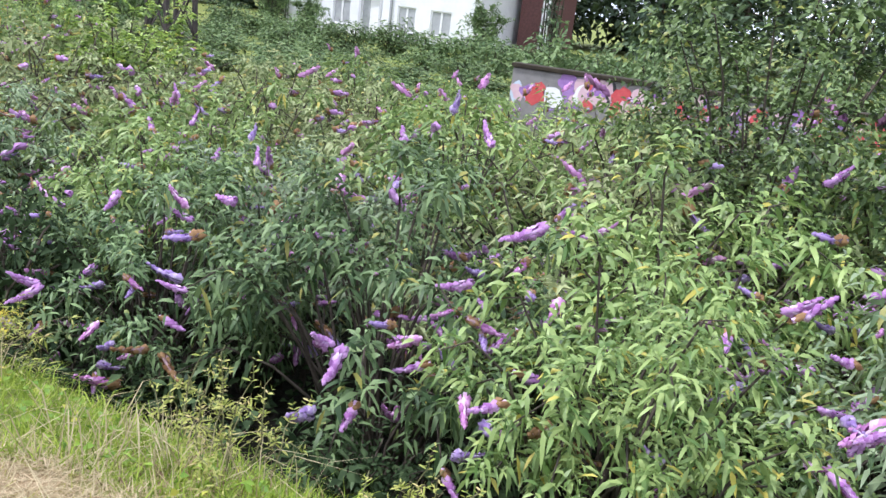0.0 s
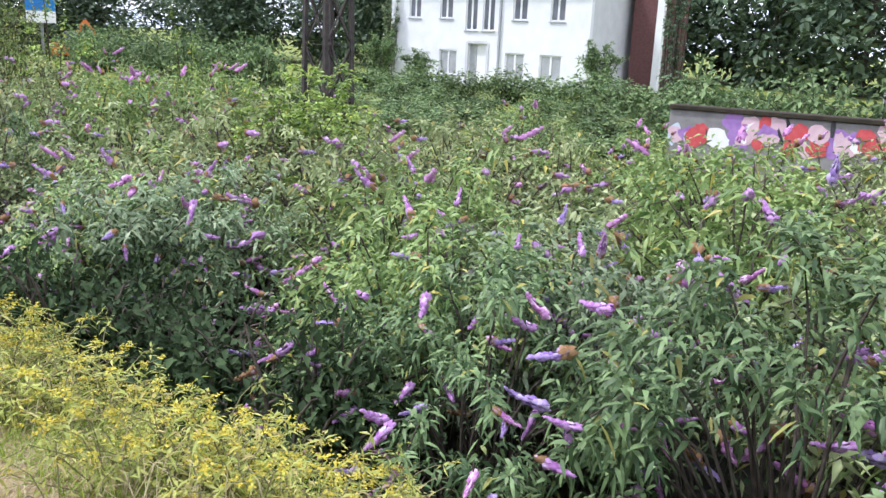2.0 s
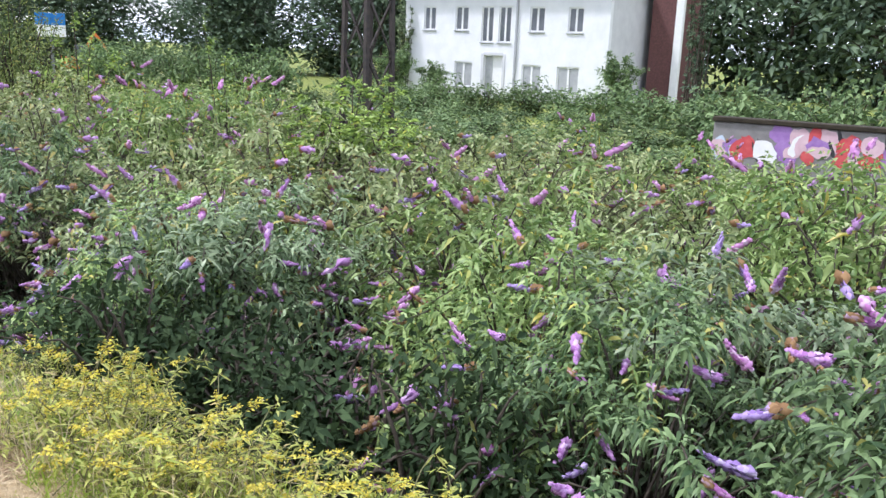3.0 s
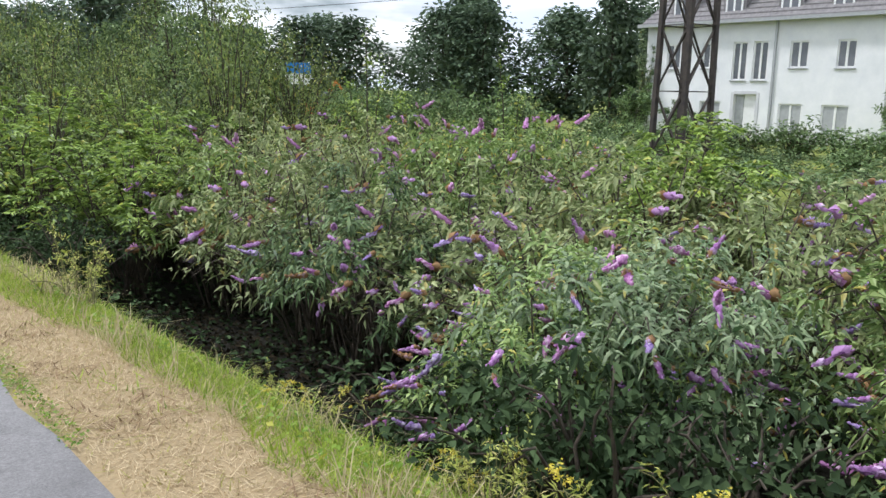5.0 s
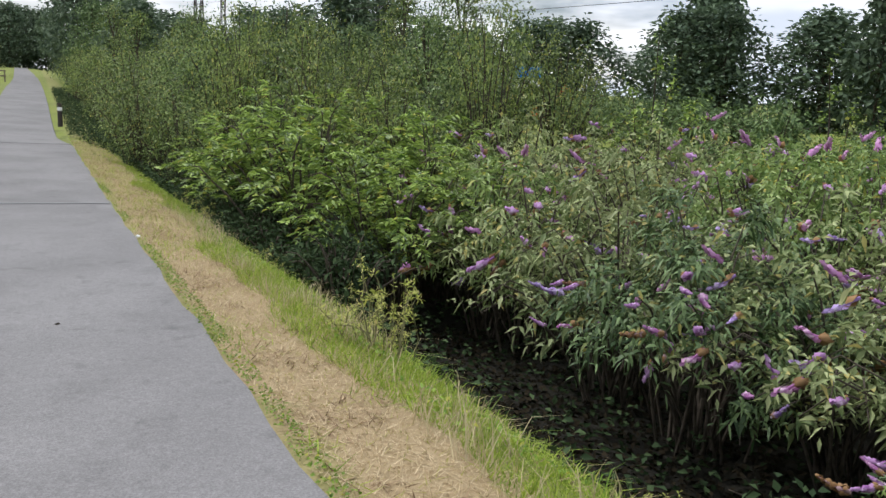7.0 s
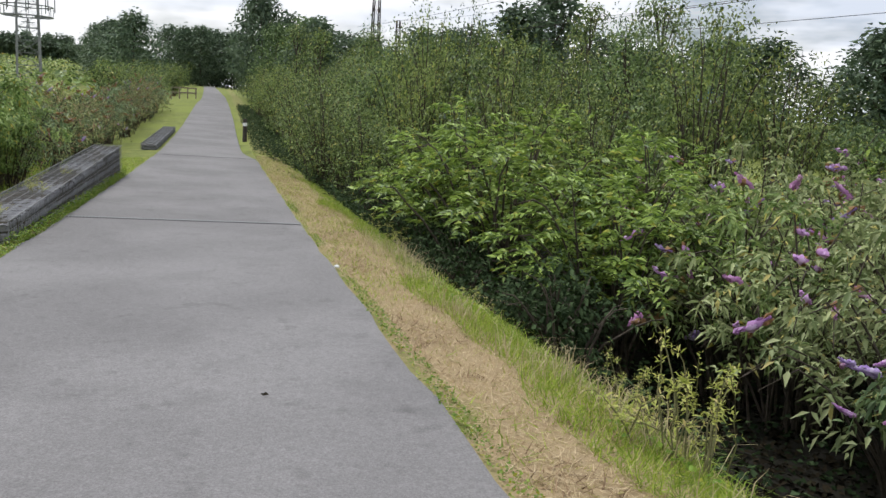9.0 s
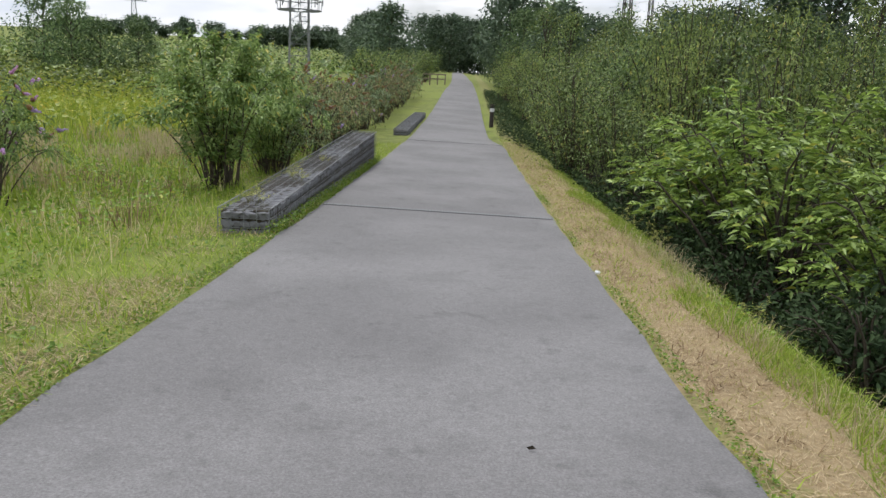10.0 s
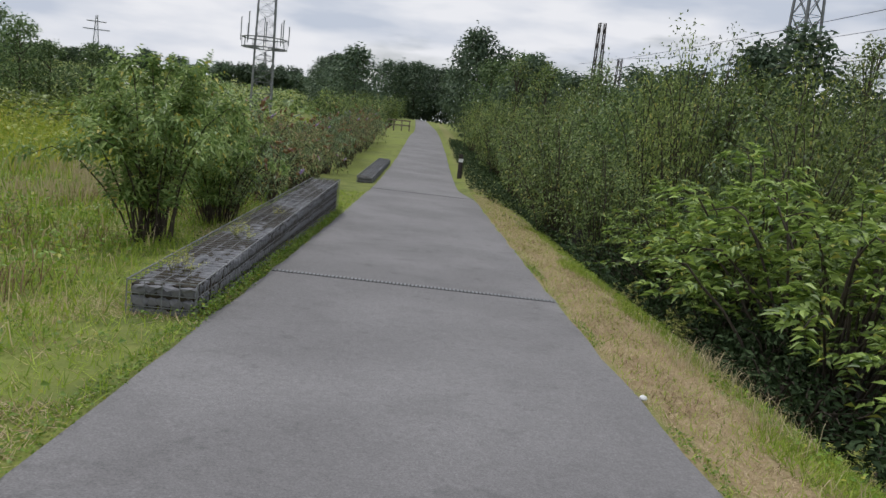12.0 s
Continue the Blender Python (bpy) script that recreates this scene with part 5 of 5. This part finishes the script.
part("coping", boxes(((17.94, -9, 0.664), (18.4, 8.92, 0.76)), bevel=0.015), M_SOIL, wall, "darker concrete coping")


def paint(y, z, w, h, mat, tilt, seed):
    """A flat blob of paint on the wall's west face."""
    r = random.Random(seed)
    V = [(17.996 - 0.0012 * (seed % 12), y, z)]
    for k in range(14):
        a = k / 14 * 6.283
        q = 0.75 + 0.35 * r.random()
        yy, zz = math.cos(a) * w / 2 * q, math.sin(a) * h / 2 * q
        V.append((V[0][0], y + yy + tilt * zz, z + zz))
    mesh_object("graffiti_letter", V, [(0, k + 1, (k + 1) % 14 + 1) for k in range(14)], mat, wall)


gr = random.Random(77)
M_PURPLE = material("violet_spray_paint", (0.28, 0.14, 0.40), (0.40, 0.24, 0.52), 5, 0.6)
for k in range(150):
    y = 8.7 - k * 0.085 + gr.uniform(-0.1, 0.1)
    m = (M_RED, M_RED, M_RED, M_PINK, M_PINK, M_PALEBLUE, M_WHITE, M_PURPLE, M_BLACK)[gr.randrange(9)]
    paint(y, gr.uniform(0.05, 0.55), 0.09 if m is M_BLACK else gr.uniform(0.2, 0.5), gr.uniform(0.25, 0.55), m, gr.uniform(-0.4, 0.4), k)

track = new("railway_track")
tagged(track, "rusty railway track on stone ballast beyond the thicket", "railway track", kind="structure")
bm = bmesh.new()
vs = [bm.verts.new(p) for y in (-60, 120) for p in ((13.6, y, -1.6), (14.2, y, -0.95), (16.9, y, -0.95), (17.5, y, -1.6))]
for i in range(3):
    bm.faces.new((vs[i], vs[i + 1], vs[i + 5], vs[i + 4]))
part("ballast", bm, M_BALLAST, track)
for x in (14.85, 16.3):
    part("rail", boxes(((x - 0.035, -60, -0.95), (x + 0.035, 120, -0.78))), M_RAIL, track)


def sagging_wire(name, a, b, sag, r=0.012):
    p = [Vector(a).lerp(Vector(b), k / 14) - Vector((0, 0, sag * 4 * (k / 14) * (1 - k / 14))) for k in range(15)]
    V, F = tube_arrays([np.array([tuple(q) for q in p])], r, r, 4)
    ob = fast_mesh(name, V, F, M_STEEL)
    return tagged(ob, "thin dark overhead railway wire", "wire", "overhead wires")


for x, z, sag in ((15.5, 4.6, 0.15), (15.5, 6.1, 0.7), (20.5, 4.7, 0.15), (20.5, 6.2, 0.7), (12.1, 5.4, 0.4)):
    sagging_wire("overhead_wire", (x, -25, z), (x, 13.3, z), sag)
    sagging_wire("overhead_wire", (x, 13.3, z), (x - 2, 71, z + 1.5), sag)


def lamp_post():
    l = new("lamp_post")
    tagged(l, "slim pale lamp post beyond the graffiti wall", "lamp post")
    bm = bmesh.new()
    bar(bm, (26.5, 5.8, ground_z(26.5, 5.8)), (26.5, 5.8, 1.7), 0.08)
    part("pole", bm, M_ZINC, l)
    part("lamp_head", boxes(((26.42, 5.66, 1.7), (26.58, 5.94, 1.77)), bevel=0.02), M_WHITE, l)


lamp_post()

ivy = simple_bush("ivy_covered_post", 610, 0.35, 7.5, 14, 26, 7, M_TREE, 0.14, 0.10, 0.3, 0.05, 0.3, 0.0, r0=0.05)
scatter(ivy, [(32.9, 14.2, 1.0, 1.0)], "tall bare post overgrown with dark ivy", "post", "", rnd)
firs = simple_bush("garden_shrub", 611, 1.0, 3.0, 30, 12, 8, M_TREE2, 0.2, 0.09, 0.2, 0.05, 0.4, 0.0)
scatter(firs, [(36.0, 18.6, 0.9, 0.95), (34.5, 30.5, 1.0, 1.0), (35.2, 28.6, 0.9, 0.7)], "green garden shrub against the house", "shrub", "garden shrubs", rnd)
creeper = simple_bush("wall_creeper", 612, 0.55, 5.6, 20, 18, 6, M_BUD, 0.13, 0.10, 0.3, 0.05, 0.3, 0.0)
scatter(creeper, [(37.2, 31.9, 1.0, 1.0)], "grey-green creeper climbing the house corner", "plant", "", rnd)

# sign board, far off
sign = new("billboard")
tagged(sign, "small blue and white sign board behind the trees", "sign")
M_BLUE = material("blue_sign_paint", (0.02, 0.16, 0.50), (0.03, 0.22, 0.58), 2, 0.4)
SB = Matrix.LocRotScale(Vector((32.9, 59.7, 0)), Euler((0, 0, radians(-33))), None)
for nm, lo, hi, mt in (("upper_panel", (-0.95, -0.04, 2.95), (0.95, 0.04, 3.75), M_BLUE), ("lower_panel", (-0.95, -0.04, 2.15), (0.95, 0.04, 2.945), M_WHITE), ("post", (-0.1, 0.05, -0.9), (0.1, 0.2, 3.6), M_GALV)):
    o = part(nm, boxes((lo, hi)), mt, sign)
    o.matrix_local = SB

M_ORANGE = material("orange_machine_paint", (0.55, 0.14, 0.03), (0.70, 0.22, 0.06), 4, 0.5)
digger = new("excavator")
tagged(digger, "orange excavator with a raised boom beside the blue sign", "excavator")
DG = Matrix.LocRotScale(Vector((35.0, 59.0, -0.75)), Euler((0, 0, radians(-33))), Vector((0.75, 0.75, 0.75)))
for nm, mt, a, b, w in (("boom", M_ORANGE, (-0.4, 0, 2.2), (0.9, 0, 4.3), 0.42), ("arm", M_ORANGE, (0.9, -0.02, 4.3), (2.0, -0.02, 2.7), 0.3), ("hydraulic_ram", M_STEEL, (0.1, 0, 2.3), (0.95, 0, 3.6), 0.14)):
    bm = bmesh.new()
    bar(bm, a, b, w, w * 0.8)
    part(nm, bm, mt, digger).matrix_local = DG
for nm, mt, lo, hi in (("body", M_ORANGE, (-2.2, -1.1, 1.0), (0.2, 1.1, 2.1)), ("cab", M_GLASS, (-1.0, -1.0, 2.104), (0.2, -0.1, 3.2)), ("track", M_IRON, (-2.2, -1.3, -0.1), (1.2, -0.7, 0.8)), ("track", M_IRON, (-2.2, 0.7, -0.1), (1.2, 1.3, 0.8)), ("turntable", M_STEEL, (-1.2, -0.6, 0.5), (0.2, 0.6, 0.996))):
    part(nm, boxes((lo, hi), bevel=0.08), mt, digger).matrix_local = DG

# masts along the railway and power pylons
lattice_tower("catenary_mast", 11.5, 71.4, 0.0, 9.9, 0.72, 0.40, 0.075, 0.032, 9, M_STEEL, 8, "dark narrow lattice railway mast above the shrubs", "mast")
lattice_tower("catenary_mast", 24.2, 67.5, 0.0, 16.0, 1.9, 1.1, 0.14, 0.07, 10, M_GALV, 20, "grey lattice railway mast above the trees", "mast")
lattice_tower("catenary_mast", 15.2, 81.0, 0.0, 8.6, 0.5, 0.3, 0.06, 0.028, 8, M_STEEL, 8, "dark narrow lattice railway mast above the shrubs", "mast")
ant = lattice_tower("antenna_mast", -20.2, 110.4, 0.6, 19.0, 2.4, 1.8, 0.18, 0.09, 14, M_GALV, 14, "tall grey lattice antenna mast with a ring platform", "antenna mast")
for z in (8.0, 9.1):
    bm = bmesh.new()
    for k in range(12):
        a, b = k / 12 * 6.283, (k + 1) / 12 * 6.283
        bar(bm, (2.6 * math.cos(a), 2.6 * math.sin(a), z), (2.6 * math.cos(b), 2.6 * math.sin(b), z), 0.12)
        if z < 9:
            bar(bm, (2.6 * math.cos(a), 2.6 * math.sin(a), z), (2.6 * math.cos(a), 2.6 * math.sin(a), z + 1.1), 0.07)
            bar(bm, (0.9 * math.cos(a), 0.9 * math.sin(a), z), (2.6 * math.cos(a), 2.6 * math.sin(a), z), 0.07)
    part("platform_ring", bm, M_GALV, ant)
for k in range(8):
    bm = bmesh.new()
    a = k / 8 * 6.283
    bar(bm, (2.75 * math.cos(a), 2.75 * math.sin(a), 8.6), (2.75 * math.cos(a), 2.75 * math.sin(a), 10.8 + 0.5 * (k % 3)), 0.12)
    part("aerial", bm, M_GALV, ant)


def pylon(x, y, h):
    p = lattice_tower("power_pylon", x, y, ground_z(x, y) - 1, h, h * 0.16, h * 0.03, 0.35, 0.18, 7, M_GALV, 25, "distant grey power line pylon on the horizon", "pylon")
    for f, w in ((0.72, 0.26), (0.88, 0.19)):
        bm = bmesh.new()
        bar(bm, (-h * w, 0, h * f), (h * w, 0, h * f), 0.5)
        part("cross_arm", bm, M_GALV, p)


pylon(-190, 480, 27)
pylon(-112, 560, 20)
pylon(-285, 430, 32)

# wooden railing and bollard far along the path
rail = new("wooden_railing")
tagged(rail, "low wooden railing beside the far path", "railing")
for k in range(4):
    bm = bmesh.new()
    bar(bm, (-4.2 + k * 0.75, 92.4, path_z(92) - 0.2), (-4.2 + k * 0.75, 92.4, path_z(92) + 1.05), 0.12)
    part("post", bm, M_WOOD, rail)
for z in (0.5, 0.95):
    part("rail", boxes(((-4.3, 92.3, path_z(92) + z), (-1.85, 92.36, path_z(92) + z + 0.12))), M_WOOD, rail)
bol = new("bollard")
tagged(bol, "short dark bollard with a pale band beside the path", "bollard")
bm = bmesh.new()
bmesh.ops.create_cone(bm, cap_ends=True, segments=12, radius1=0.1, radius2=0.085, depth=1.0, matrix=Matrix.Translation((1.4, 45.5, path_z(45.5) + 0.42)))
part("post", bm, M_STEEL, bol)
bm = bmesh.new()
bmesh.ops.create_cone(bm, cap_ends=False, segments=12, radius1=0.095, radius2=0.093, depth=0.14, matrix=Matrix.Translation((1.4, 45.5, path_z(45.5) + 0.68)))
part("reflective_band", bm, M_WHITE, bol)
